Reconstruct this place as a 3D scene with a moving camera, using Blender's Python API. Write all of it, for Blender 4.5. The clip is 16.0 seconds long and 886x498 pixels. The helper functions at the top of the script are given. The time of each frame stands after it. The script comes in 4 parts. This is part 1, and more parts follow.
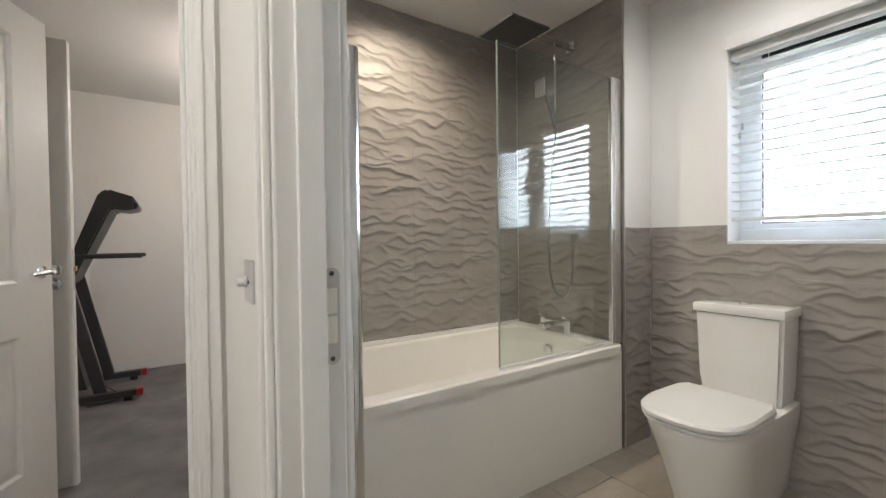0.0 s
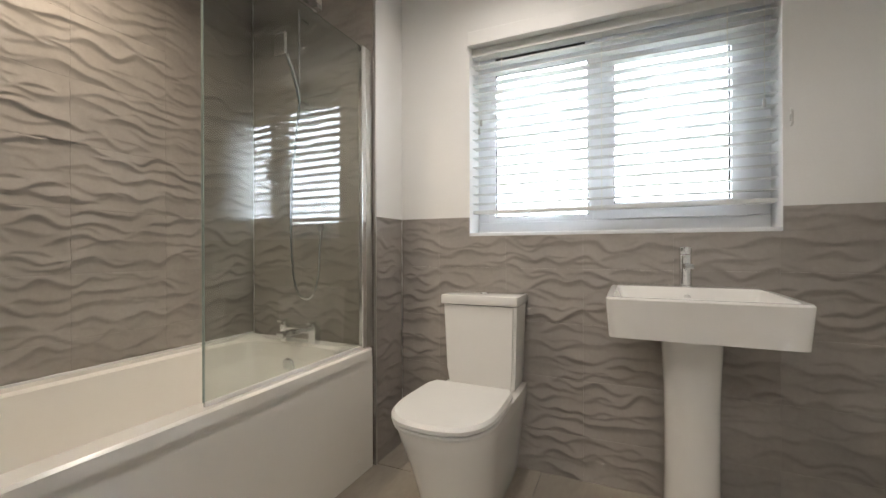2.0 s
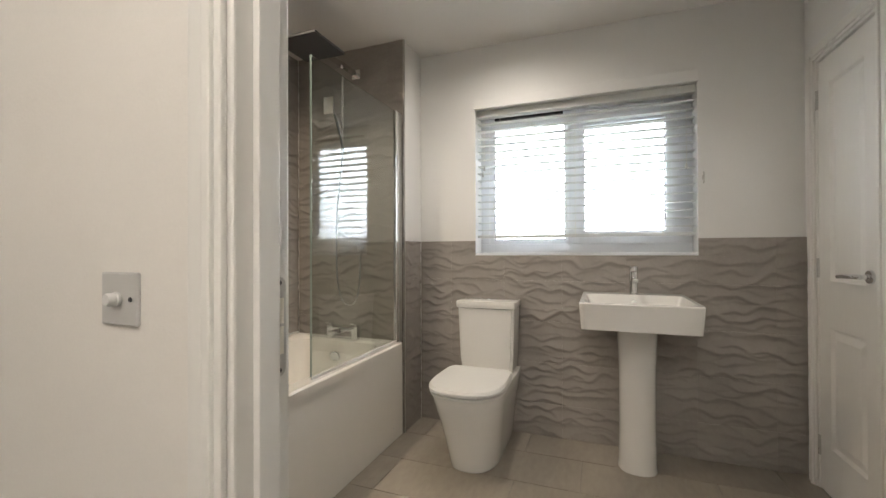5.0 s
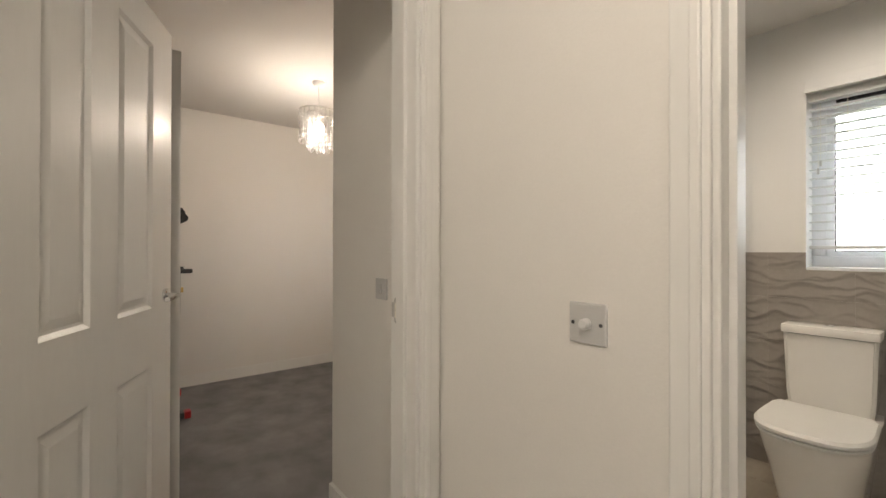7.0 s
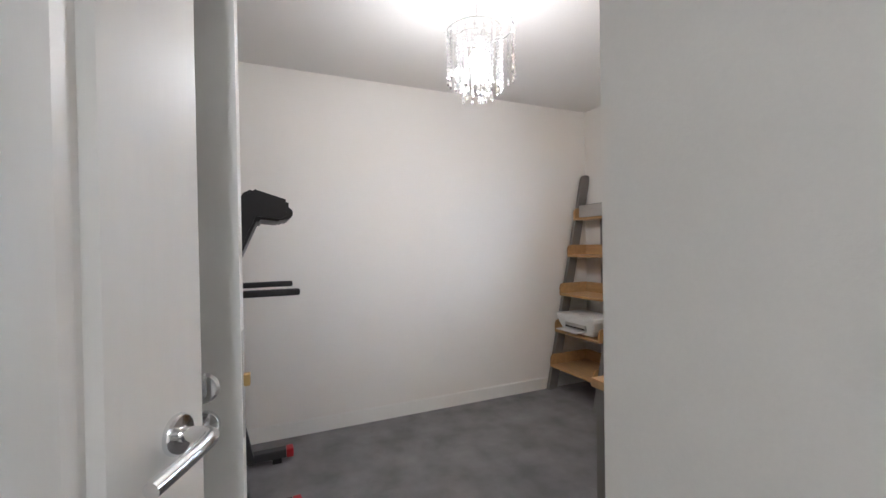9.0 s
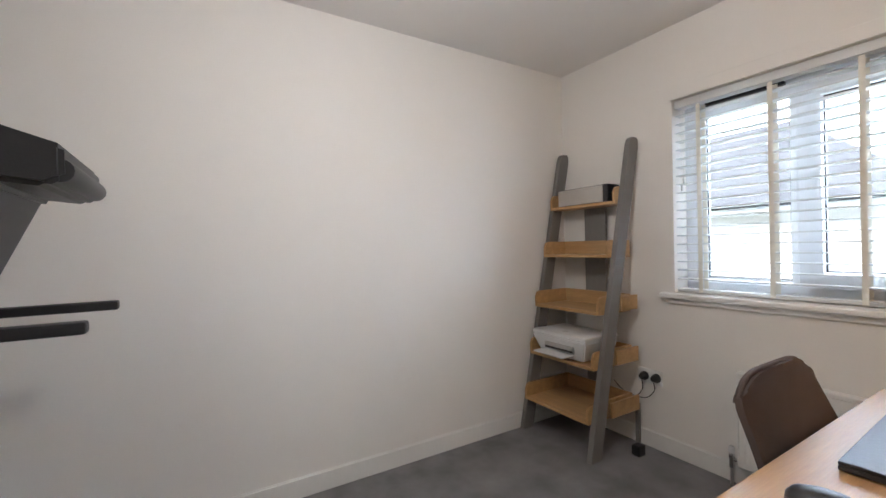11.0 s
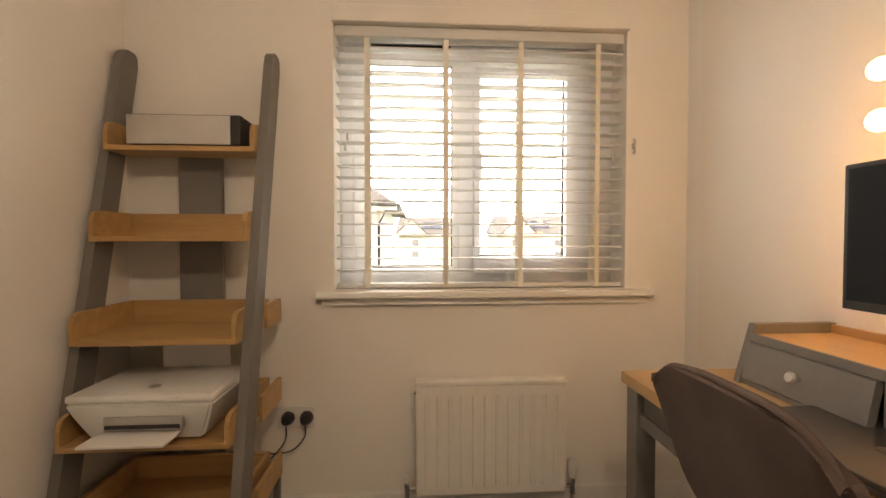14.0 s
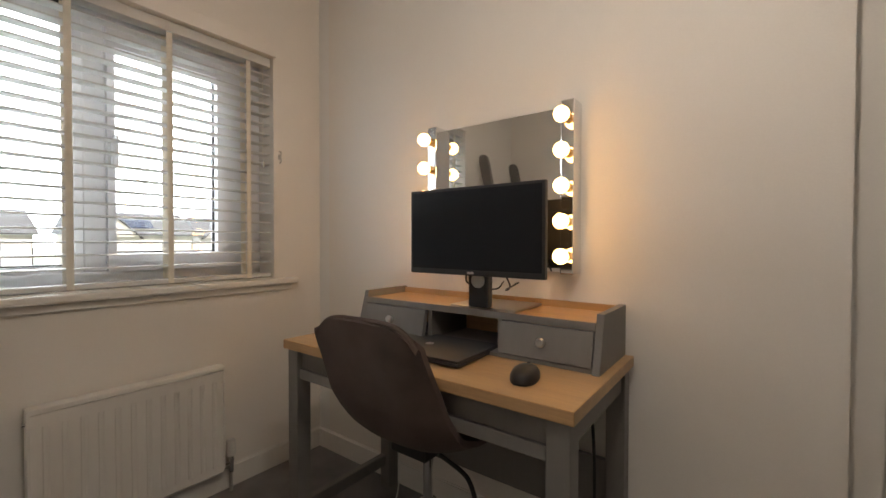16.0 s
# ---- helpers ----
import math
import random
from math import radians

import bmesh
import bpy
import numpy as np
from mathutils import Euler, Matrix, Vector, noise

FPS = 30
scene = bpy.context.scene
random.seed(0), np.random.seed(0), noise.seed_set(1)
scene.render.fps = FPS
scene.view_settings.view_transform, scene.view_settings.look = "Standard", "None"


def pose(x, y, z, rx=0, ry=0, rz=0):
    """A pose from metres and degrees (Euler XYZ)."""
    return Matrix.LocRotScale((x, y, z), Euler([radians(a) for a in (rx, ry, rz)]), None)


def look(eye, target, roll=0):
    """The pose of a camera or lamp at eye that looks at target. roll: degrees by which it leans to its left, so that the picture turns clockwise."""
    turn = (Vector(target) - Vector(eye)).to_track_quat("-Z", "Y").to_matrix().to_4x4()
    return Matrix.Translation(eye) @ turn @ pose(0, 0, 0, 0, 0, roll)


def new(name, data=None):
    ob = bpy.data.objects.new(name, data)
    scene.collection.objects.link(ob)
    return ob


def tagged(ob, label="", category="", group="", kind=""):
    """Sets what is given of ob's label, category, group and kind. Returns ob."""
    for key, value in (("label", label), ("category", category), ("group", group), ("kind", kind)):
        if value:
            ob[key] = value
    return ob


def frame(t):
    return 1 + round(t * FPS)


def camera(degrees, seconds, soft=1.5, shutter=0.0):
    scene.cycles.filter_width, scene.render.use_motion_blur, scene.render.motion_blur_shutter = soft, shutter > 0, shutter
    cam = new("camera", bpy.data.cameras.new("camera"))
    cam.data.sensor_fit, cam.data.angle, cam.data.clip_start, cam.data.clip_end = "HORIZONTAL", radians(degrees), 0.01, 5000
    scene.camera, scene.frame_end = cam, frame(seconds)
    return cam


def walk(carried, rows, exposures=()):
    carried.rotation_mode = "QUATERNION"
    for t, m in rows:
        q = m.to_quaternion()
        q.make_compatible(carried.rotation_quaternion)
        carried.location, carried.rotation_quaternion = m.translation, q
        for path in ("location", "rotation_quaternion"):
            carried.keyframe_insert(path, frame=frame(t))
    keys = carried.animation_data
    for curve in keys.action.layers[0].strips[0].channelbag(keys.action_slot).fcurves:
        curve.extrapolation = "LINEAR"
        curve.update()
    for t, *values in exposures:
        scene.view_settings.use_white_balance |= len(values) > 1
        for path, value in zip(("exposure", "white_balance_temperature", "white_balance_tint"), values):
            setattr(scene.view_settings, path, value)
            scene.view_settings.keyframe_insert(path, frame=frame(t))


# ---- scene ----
cam = camera(94.0, 16.0)
PATH = [
    (0, (0.289, 0.305, 1.102), (-1.383, 1.403, 1.069), -0.7),
    (0.5, (0.168, 0.446, 1.052), (-1.292, 1.813, 1.041), -0.2),
    (1, (0.114, 0.549, 1.036), (-1.119, 2.124, 1.027), -0.1),
    (1.5, (0.093, 0.618, 1.021), (-0.925, 2.339, 1.019), -0.1),
    (2, (0.093, 0.649, 1.015), (-0.733, 2.47, 1.014), -0.2),
    (2.5, (0.096, 0.637, 1.001), (-0.566, 2.524, 1.009), -0.1),
    (3, (0.111, 0.56, 1.008), (-0.431, 2.485, 1.021), -0.2),
    (5.5, (0.116, -0.107, 1.118), (-0.75, 1.695, 1.127), -0.2),
    (6, (0.088, -0.197, 1.131), (-1.022, 1.466, 1.139), -0.2),
    (6.5, (0.057, -0.255, 1.166), (-1.321, 1.194, 1.158), 0.1),
    (7, (-0.108, -0.294, 1.174), (-1.676, 0.948, 1.182), 0.1),
    (7.5, (-0.315, -0.279, 1.192), (-2.022, 0.764, 1.194), -0.2),
    (8, (-0.632, -0.254, 1.207), (-2.411, 0.661, 1.201), -0.4),
    (8.5, (-1.008, -0.157, 1.219), (-2.827, 0.676, 1.205), -0.8),
    (9, (-1.403, -0.041, 1.239), (-3.232, 0.768, 1.218), -0.9),
    (9.2, (-1.523, -0.005, 1.241), (-3.355, 0.798, 1.216), -0.8),
    (11.5, (-2.357, 0.48, 1.192), (-3.965, 1.67, 1.172), -1.5),
    (12, (-2.567, 0.631, 1.191), (-4.009, 2.016, 1.153), -1.6),
    (12.5, (-2.775, 0.725, 1.149), (-3.937, 2.352, 1.116), -1.2),
    (13, (-2.913, 0.862, 1.117), (-3.732, 2.686, 1.077), -1.0),
    (13.5, (-3.052, 0.928, 1.125), (-3.396, 2.897, 1.066), -0.4),
    (14, (-3.152, 0.957, 1.125), (-3.029, 2.953, 1.077), -0.0),
    (14.5, (-3.239, 0.948, 1.105), (-2.659, 2.862, 1.067), 0.2),
    (15, (-3.304, 0.883, 1.078), (-2.322, 2.625, 1.051), 0.3),
    (15.5, (-3.365, 0.833, 1.094), (-2.032, 2.324, 1.055), -0.1),
    (16, (-3.401, 0.764, 1.095), (-1.803, 1.966, 1.061), 0.1),
]
EXPOSURES = [
    (0, 0.8, 6200, 10), (2.5, 0.66, 6600, 12), (5.5, 0.6, 6700, 11), (7, 0.45, 7100, 12), (7.5, 0.72, 6400, 11), (8, 0.82, 5900, 10), (9, 0.95, 5600, 10),
    (11.5, 0.8, 5900, 10), (12.5, 0.6, 7200, 12), (13, 0.52, 8300, 17), (14, 0.72, 9000, 18), (14.5, 0.72, 8700, 17), (15, 0.5, 8200, 15), (15.5, 0.25, 7300, 14), (16, 0.15, 6900, 12)]
walk(cam, [(t, look(eye, target, roll)) for t, eye, target, roll in PATH], EXPOSURES)
SKY, SUN = 0.15, 4.0
HAZE, BATH_SPOT, BATH_SPOT2 = 14.0, 34.0, 24.0
PENDANT, LANDING, MIRROR_BULB = 11.0, 22.0, 12.0

# ---- world, sun, large lights ----
world = bpy.data.worlds.new("sky")
scene.world = world
world.use_nodes = True
_n = world.node_tree.nodes
_sky = _n.new("ShaderNodeTexSky")
_sky.sky_type = "NISHITA"
_sky.sun_disc = False
_sky.dust_density, _sky.ozone_density = 2.5, 0.5
_sky.sun_elevation = radians(42)
_sky.sun_rotation = radians(200)
world.node_tree.links.new(_sky.outputs[0], _n["Background"].inputs[0])
_n["Background"].inputs[1].default_value = SKY


def lamp(name, kind, m, energy, color=(1, 1, 1), size=0.1, size_y=None, angle=0.0, spot=None):
    d = bpy.data.lights.new(name, kind)
    d.energy, d.color = energy, color
    if kind == "AREA":
        d.shape, d.size, d.size_y = "RECTANGLE", size, size_y or size
    elif kind == "SUN":
        d.angle = radians(angle)
    else:
        d.shadow_soft_size = size
    if kind == "SPOT":
        d.spot_size, d.spot_blend = radians(spot), 1.0
    ob = new(name, d)
    ob.matrix_world = m
    return ob


lamp("sun", "SUN", look((6, -20, 18), (0, 0, 0)), SUN, (1, 0.95, 0.88), angle=0.6)
lamp("bath_downlight_lamp", "SPOT", look((-1.42, 1.32, 2.385), (-1.50, 1.32, 0)), BATH_SPOT, (1, 0.84, 0.64), 0.03, spot=160)
lamp("bath_downlight_lamp", "SPOT", look((-0.35, 1.98, 2.385), (-0.35, 1.98, 0)), BATH_SPOT2, (1, 0.92, 0.82), 0.03, spot=172)
lamp("pendant_lamp", "POINT", pose(-3.03, 0.862, 1.99), PENDANT, (1, 0.90, 0.80), 0.045)
# unseen fill light added to brighten the landing, without any fitting
lamp("landing_fill", "POINT", pose(0.1, -0.75, 2.25), LANDING, (1, 0.95, 0.88), 0.1)


# ---- materials ----
def base(name):
    m = bpy.data.materials.new(name)
    m.use_nodes = True
    return m, m.node_tree.nodes, m.node_tree.links, m.node_tree.nodes["Principled BSDF"]


def noise_node(n, l, scale, detail=4.0, stretch=None, rough=0.55):
    t = n.new("ShaderNodeTexNoise")
    t.inputs["Scale"].default_value, t.inputs["Detail"].default_value, t.inputs["Roughness"].default_value = scale, detail, rough
    c = n.new("ShaderNodeTexCoord")
    if stretch:
        mp = n.new("ShaderNodeMapping")
        mp.inputs["Scale"].default_value = stretch
        l.new(c.outputs["Object"], mp.inputs[0])
        l.new(mp.outputs[0], t.inputs[0])
    else:
        l.new(c.outputs["Object"], t.inputs[0])
    return t


def surf(name, col, rough=0.5, metal=0.0, var=0.08, scale=2.5, fine=90.0, bump=0.05, stretch=None, coat=0.0, rvar=0.1, piece=0.0, depth=0.004):
    """A surface with broad and fine variation of colour, gloss and relief."""
    m, n, l, p = base(name)
    a, b = noise_node(n, l, scale, 5, stretch), noise_node(n, l, fine, 3, stretch)
    mix = n.new("ShaderNodeMix")
    mix.data_type = "FLOAT"
    mix.inputs[0].default_value = 0.35
    l.new(a.outputs[0], mix.inputs[2])
    l.new(b.outputs[0], mix.inputs[3])
    ramp = n.new("ShaderNodeValToRGB")
    ramp.color_ramp.elements[0].position, ramp.color_ramp.elements[1].position = 0.3, 0.7
    ramp.color_ramp.elements[0].color = (*[max(0, c * (1 - var)) for c in col], 1)
    ramp.color_ramp.elements[1].color = (*[min(1, c * (1 + var)) for c in col], 1)
    l.new(mix.outputs[0], ramp.inputs[0])
    out = ramp.outputs[0]
    if piece:
        info, hsv, rng = n.new("ShaderNodeObjectInfo"), n.new("ShaderNodeHueSaturation"), n.new("ShaderNodeMapRange")
        rng.inputs[3].default_value, rng.inputs[4].default_value = 1 - piece, 1 + piece
        l.new(info.outputs["Random"], rng.inputs[0])
        l.new(rng.outputs[0], hsv.inputs["Value"])
        l.new(out, hsv.inputs["Color"])
        out = hsv.outputs[0]
    l.new(out, p.inputs["Base Color"])
    rr = n.new("ShaderNodeMapRange")
    rr.inputs[3].default_value, rr.inputs[4].default_value = max(0.02, rough - rvar), min(1, rough + rvar)
    l.new(mix.outputs[0], rr.inputs[0])
    l.new(rr.outputs[0], p.inputs["Roughness"])
    p.inputs["Metallic"].default_value = metal
    p.inputs["Coat Weight"].default_value = coat
    if bump:
        bp = n.new("ShaderNodeBump")
        bp.inputs["Strength"].default_value, bp.inputs["Distance"].default_value = bump, depth
        l.new(b.outputs[0], bp.inputs["Height"])
        l.new(bp.outputs[0], p.inputs["Normal"])
    return m


def glow(name, col, strength, body=0.85):
    m, n, l, p = base(name)
    p.inputs["Base Color"].default_value = (body, body, body, 1)
    p.inputs["Emission Color"].default_value = (*col, 1)
    p.inputs["Emission Strength"].default_value = strength
    return m


def glass(name, tint=(1, 1, 1), rough=0.0, ior=1.45):
    m, n, l, p = base(name)
    p.inputs["Base Color"].default_value = (*tint, 1)
    p.inputs["Roughness"].default_value = rough
    p.inputs["IOR"].default_value = ior
    p.inputs["Transmission Weight"].default_value = 1
    return m


M = {
    "wall": surf("painted_plaster", (0.80, 0.775, 0.735), 0.75, var=0.03, scale=1.2, fine=160, bump=0.12),
    "bathwall": surf("white_bathroom_paint", (0.80, 0.80, 0.79), 0.6, var=0.025, scale=1.2, fine=160, bump=0.1),
    "ceiling": surf("ceiling_paint", (0.74, 0.72, 0.695), 0.85, var=0.03, scale=1.0, fine=140, bump=0.1),
    "gloss": surf("white_satin_woodwork", (0.80, 0.79, 0.76), 0.4, var=0.03, scale=3, fine=70, bump=0.06, stretch=(1, 1, 0.15), coat=0.05),
    "carpet": surf("grey_carpet", (0.24, 0.232, 0.236), 0.97, var=0.36, scale=4.5, fine=420, bump=0.9, rvar=0.02, depth=0.008),
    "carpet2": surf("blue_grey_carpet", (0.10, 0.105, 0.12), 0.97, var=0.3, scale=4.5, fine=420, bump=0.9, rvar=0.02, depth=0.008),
    "tile": surf("grey_wave_ceramic", (0.30, 0.275, 0.255), 0.48, var=0.12, scale=5, fine=60, bump=0.05, piece=0.05, rvar=0.08),
    "grout": surf("grey_grout", (0.30, 0.28, 0.26), 0.9, var=0.1, bump=0.3),
    "floortile": surf("beige_stone_floor_tile", (0.33, 0.295, 0.25), 0.42, var=0.2, scale=3.5, fine=40, bump=0.06, piece=0.06, stretch=(1, 0.35, 1)),
    "ceramic": surf("white_glazed_ceramic", (0.82, 0.81, 0.79), 0.1, var=0.012, scale=2, fine=30, bump=0.0, coat=0.4, rvar=0.03),
    "acrylic": surf("white_acrylic", (0.82, 0.80, 0.76), 0.16, var=0.015, scale=2, fine=30, bump=0.0, coat=0.3, rvar=0.04),
    "plastic": surf("white_plastic", (0.72, 0.72, 0.71), 0.35, var=0.02, scale=6, fine=120, bump=0.02),
    "satin": surf("satin_steel_plate", (0.57, 0.565, 0.555), 0.42, 0.1, var=0.04, scale=6, fine=160, bump=0.03, stretch=(0.2, 1, 1)),
    "upvc": surf("white_window_plastic", (0.80, 0.82, 0.85), 0.3, var=0.02, scale=6, fine=120, bump=0.02),
    "slat": surf("white_blind_slat", (0.66, 0.67, 0.66), 0.4, var=0.03, scale=6, fine=90, bump=0.05, stretch=(0.2, 1, 1)),
    "tape": surf("cream_ladder_tape", (0.80, 0.77, 0.68), 0.9, var=0.1, scale=20, fine=500, bump=0.4),
    "chrome": surf("polished_chrome", (0.78, 0.79, 0.80), 0.09, 1.0, var=0.03, scale=8, fine=120, bump=0.0, rvar=0.05),
    "steel": surf("brushed_steel", (0.55, 0.54, 0.52), 0.3, 1.0, var=0.08, scale=8, fine=200, bump=0.05),
    "brass": surf("brass_latch", (0.60, 0.42, 0.18), 0.3, 1.0, var=0.08, bump=0.0),
    "grey": surf("grey_painted_wood", (0.185, 0.175, 0.166), 0.5, var=0.08, scale=6, fine=70, bump=0.12, stretch=(1, 1, 0.2)),
    "oak": surf("oak_veneer", (0.46, 0.28, 0.12), 0.42, var=0.22, scale=5, fine=45, bump=0.1, stretch=(0.35, 6, 6)),
    "oakdesk": surf("oak_desk_top", (0.47, 0.29, 0.14), 0.38, var=0.2, scale=5, fine=45, bump=0.1, stretch=(6, 0.35, 6)),
    "black": surf("black_plastic", (0.018, 0.018, 0.02), 0.42, var=0.2, scale=8, fine=180, bump=0.1),
    "screen": surf("monitor_panel", (0.012, 0.013, 0.016), 0.3, var=0.02, scale=3, fine=60, bump=0.0, rvar=0.01),
    "darkgrey": surf("dark_grey_metal", (0.06, 0.06, 0.065), 0.45, 0.4, var=0.15, scale=8, fine=150, bump=0.1),
    "red": surf("red_plastic", (0.45, 0.02, 0.03), 0.4, var=0.1, bump=0.05),
    "fabric": surf("brown_grey_velvet", (0.10, 0.070, 0.060), 0.85, var=0.3, scale=9, fine=600, bump=0.5, rvar=0.08),
    "mirror": surf("mirror_silver", (0.88, 0.89, 0.88), 0.02, 1.0, var=0.004, bump=0.0, rvar=0.008),
    "render": surf("white_render", (0.78, 0.76, 0.72), 0.9, var=0.06, scale=0.6, fine=30, bump=0.3),
    "rooftile": surf("grey_roof_tiles", (0.16, 0.16, 0.165), 0.8, var=0.25, scale=1.5, fine=12, bump=0.5),
    "grass": surf("grass_and_paving", (0.10, 0.12, 0.07), 0.95, var=0.4, scale=0.15, fine=6, bump=0.4),
    "farglass": surf("distant_glazing", (0.22, 0.24, 0.27), 0.2, var=0.1, bump=0.0),
    "glassedge": surf("polished_glass_edge", (0.38, 0.47, 0.44), 0.2, var=0.05, bump=0.0),
    "solar": surf("solar_panel", (0.02, 0.03, 0.07), 0.2, var=0.15, bump=0.0),
    "glass": glass("window_glass", (0.97, 0.99, 1.0)),
    "frosted": glass("frosted_window_glass", (0.97, 0.99, 1.0), 0.35),
    "screenglass": glass("shower_glass", (0.74, 0.79, 0.77)),
    "crystal": glass("crystal_drop", (1, 1, 1), 0.02, 1.5),
    "bulb": glow("lit_bulb", (1.0, 0.53, 0.17), MIRROR_BULB),
    "bulb2": glow("lit_pendant_bulb", (1.0, 0.90, 0.80), 14),
    "skyglow": glow("hazy_sky", (0.83, 0.92, 1.0), HAZE, 0.0),
    "lens": glow("lit_downlight_lens", (1.0, 0.88, 0.72), 6),
}

M["screen"].node_tree.nodes["Principled BSDF"].inputs["Specular IOR Level"].default_value = 0.15


# ---- mesh helpers ----
def box(bm, x0, x1, y0, y1, z0, z1, bevel=0.0):
    r = bmesh.ops.create_cube(bm, size=1)
    vs = r["verts"]
    for v in vs:
        v.co = Vector((x0 + (v.co.x + 0.5) * (x1 - x0), y0 + (v.co.y + 0.5) * (y1 - y0), z0 + (v.co.z + 0.5) * (z1 - z0)))
    if bevel:
        bmesh.ops.bevel(bm, geom=list({e for v in vs for e in v.link_edges}), offset=bevel, segments=2, profile=0.6, affect="EDGES")
    return vs


def boxed(*a, bevel=0.0):
    bm = bmesh.new()
    box(bm, *a, bevel=bevel)
    return bm


def loft(bm, rings, cap0=True, cap1=True, closed=True):
    rows = [[bm.verts.new(p) for p in r] for r in rings]
    n = len(rows[0])
    for a, b in zip(rows, rows[1:]):
        for i in range(n if closed else n - 1):
            j = (i + 1) % n
            bm.faces.new((a[i], a[j], b[j], b[i]))
    if cap0:
        bm.faces.new(rows[0][::-1])
    if cap1:
        bm.faces.new(rows[-1])
    bmesh.ops.recalc_face_normals(bm, faces=bm.faces[:])
    return rows


def lathe(bm, profile, m=None, n=24, cap0=True, cap1=True):
    m = m or Matrix()
    loft(bm, [[m @ Vector((r * math.cos(2 * math.pi * i / n), r * math.sin(2 * math.pi * i / n), z)) for i in range(n)] for r, z in profile], cap0, cap1)
    return bm


def tube(bm, pts, r, n=8):
    pts = [Vector(p) for p in pts]
    rings = []
    for i, p in enumerate(pts):
        d = (pts[min(i + 1, len(pts) - 1)] - pts[max(i - 1, 0)]).normalized()
        s = d.cross(Vector((0, 0, 1)) if abs(d.z) < 0.9 else Vector((1, 0, 0))).normalized()
        u = s.cross(d)
        rings.append([p + r * (math.cos(2 * math.pi * k / n) * s + math.sin(2 * math.pi * k / n) * u) for k in range(n)])
    loft(bm, rings)
    return bm


def smooth_path(pts, steps=6):
    """A Catmull-Rom curve through the points."""
    p = [Vector(q) for q in pts]
    p = [2 * p[0] - p[1]] + p + [2 * p[-1] - p[-2]]
    out = []
    for i in range(1, len(p) - 2):
        for k in range(steps):
            t = k / steps
            out.append(0.5 * (2 * p[i] + (p[i + 1] - p[i - 1]) * t + (2 * p[i - 1] - 5 * p[i] + 4 * p[i + 1] - p[i + 2]) * t * t + (3 * p[i] - p[i - 1] - 3 * p[i + 1] + p[i + 2]) * t ** 3))
    return out + [p[-2]]


def tubed(pts, r, n=8, curve=True):
    return tube(bmesh.new(), smooth_path(pts) if curve else pts, r, n)


def mesh_of(name, bm, material, smooth=False):
    me = bpy.data.meshes.new(name)
    bm.to_mesh(me)
    bm.free()
    me.materials.append(M[material])
    if smooth:
        me.shade_smooth()
        me.set_sharp_from_angle(angle=radians(35))
    return me


def part(name, bm, material, parent=None, label="", smooth=False):
    ob = new(name, mesh_of(name, bm, material, smooth))
    if parent:
        ob.parent = parent
    if label:
        ob["label"] = label
    return ob


def setting(name, bm, material, label, category):
    return tagged(part(name, bm, material), label, category, kind="structure")


def thing(name, label, category, group="", at=None):
    ob = new(name)
    ob.empty_display_size = 0.1
    if at is not None:
        ob.matrix_world = at
    return tagged(ob, label, category, group)


def slab_with_hole(axis, a0, a1, b0, b1, z0, z1, holes):
    """A wall along axis from a0 to a1, through b0 to b1, with rectangular openings (start, end, bottom, top)."""
    bm = bmesh.new()

    def put(p, q, u, v):
        if q - p > 1e-4 and v - u > 1e-4:
            box(bm, *((p, q, b0, b1) if axis == "x" else (b0, b1, p, q)), u, v)

    at = a0
    for s, e, lo, hi in sorted(holes):
        put(at, s, z0, z1)
        put(s, e, z0, lo)
        put(s, e, hi, z1)
        at = e
    put(at, a1, z0, z1)
    return bm


# ---- large structure ----
H = 2.4
FX, WY = -4.275, 2.635            # far wall and window wall of the bedroom
DX = -2.02                        # wall behind the desk
BX0, BX1, BY0, BY1 = -1.80, 1.065, 0.53, 2.545   # bathroom
LY = 0.43                         # landing face of the bathroom wall
PX0, PX1 = -1.16, -1.035          # partition with the bedroom door
JR, JL = 0.367, -0.56            # jambs of the bedroom door
BJL, BJR = -0.36, 0.46           # jambs of the bathroom door
W1 = (-3.485, -2.285, 0.92, 1.985)   # bedroom window
W2 = (-0.625, 0.605, 1.088, 2.005)   # bathroom window

setting("floor_bedroom", boxed(FX, PX0, -1.6, WY, -0.2, 0.0), "carpet", "mottled mid-grey bedroom carpet", "carpet")
setting("floor_landing", boxed(PX0, 1.0, -1.6, LY, -0.2, 0.0), "carpet", "mottled grey landing carpet", "carpet")
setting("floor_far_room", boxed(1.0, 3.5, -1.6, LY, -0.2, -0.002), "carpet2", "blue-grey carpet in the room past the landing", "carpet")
bath_floor = setting("floor_bathroom", boxed(BX0, BX1 + 0.1, LY, BY1 + 0.01, -0.2, -0.006), "grout", "beige stone-effect bathroom floor tiles", "floor")
setting("ceiling", boxed(FX - 0.12, 3.6, -1.7, WY + 0.02, H, H + 0.15), "ceiling", "plain white painted ceiling", "ceiling")
setting("wall_far", boxed(FX - 0.12, FX, -1.7, WY, 0, H), "wall", "bare cream-painted bedroom wall", "wall")
setting("wall_window_bedroom", slab_with_hole("x", FX - 0.12, DX, WY, WY + 0.3, -2.8, 3.0, [W1]), "wall", "cream-painted bedroom wall with a wide window", "wall")
setting("wall_window_bathroom", slab_with_hole("x", DX, 3.6, BY1 + 0.008, WY + 0.3, -2.8, 3.0, [W2]), "bathwall", "white-painted bathroom wall, half tiled, with a window", "wall")
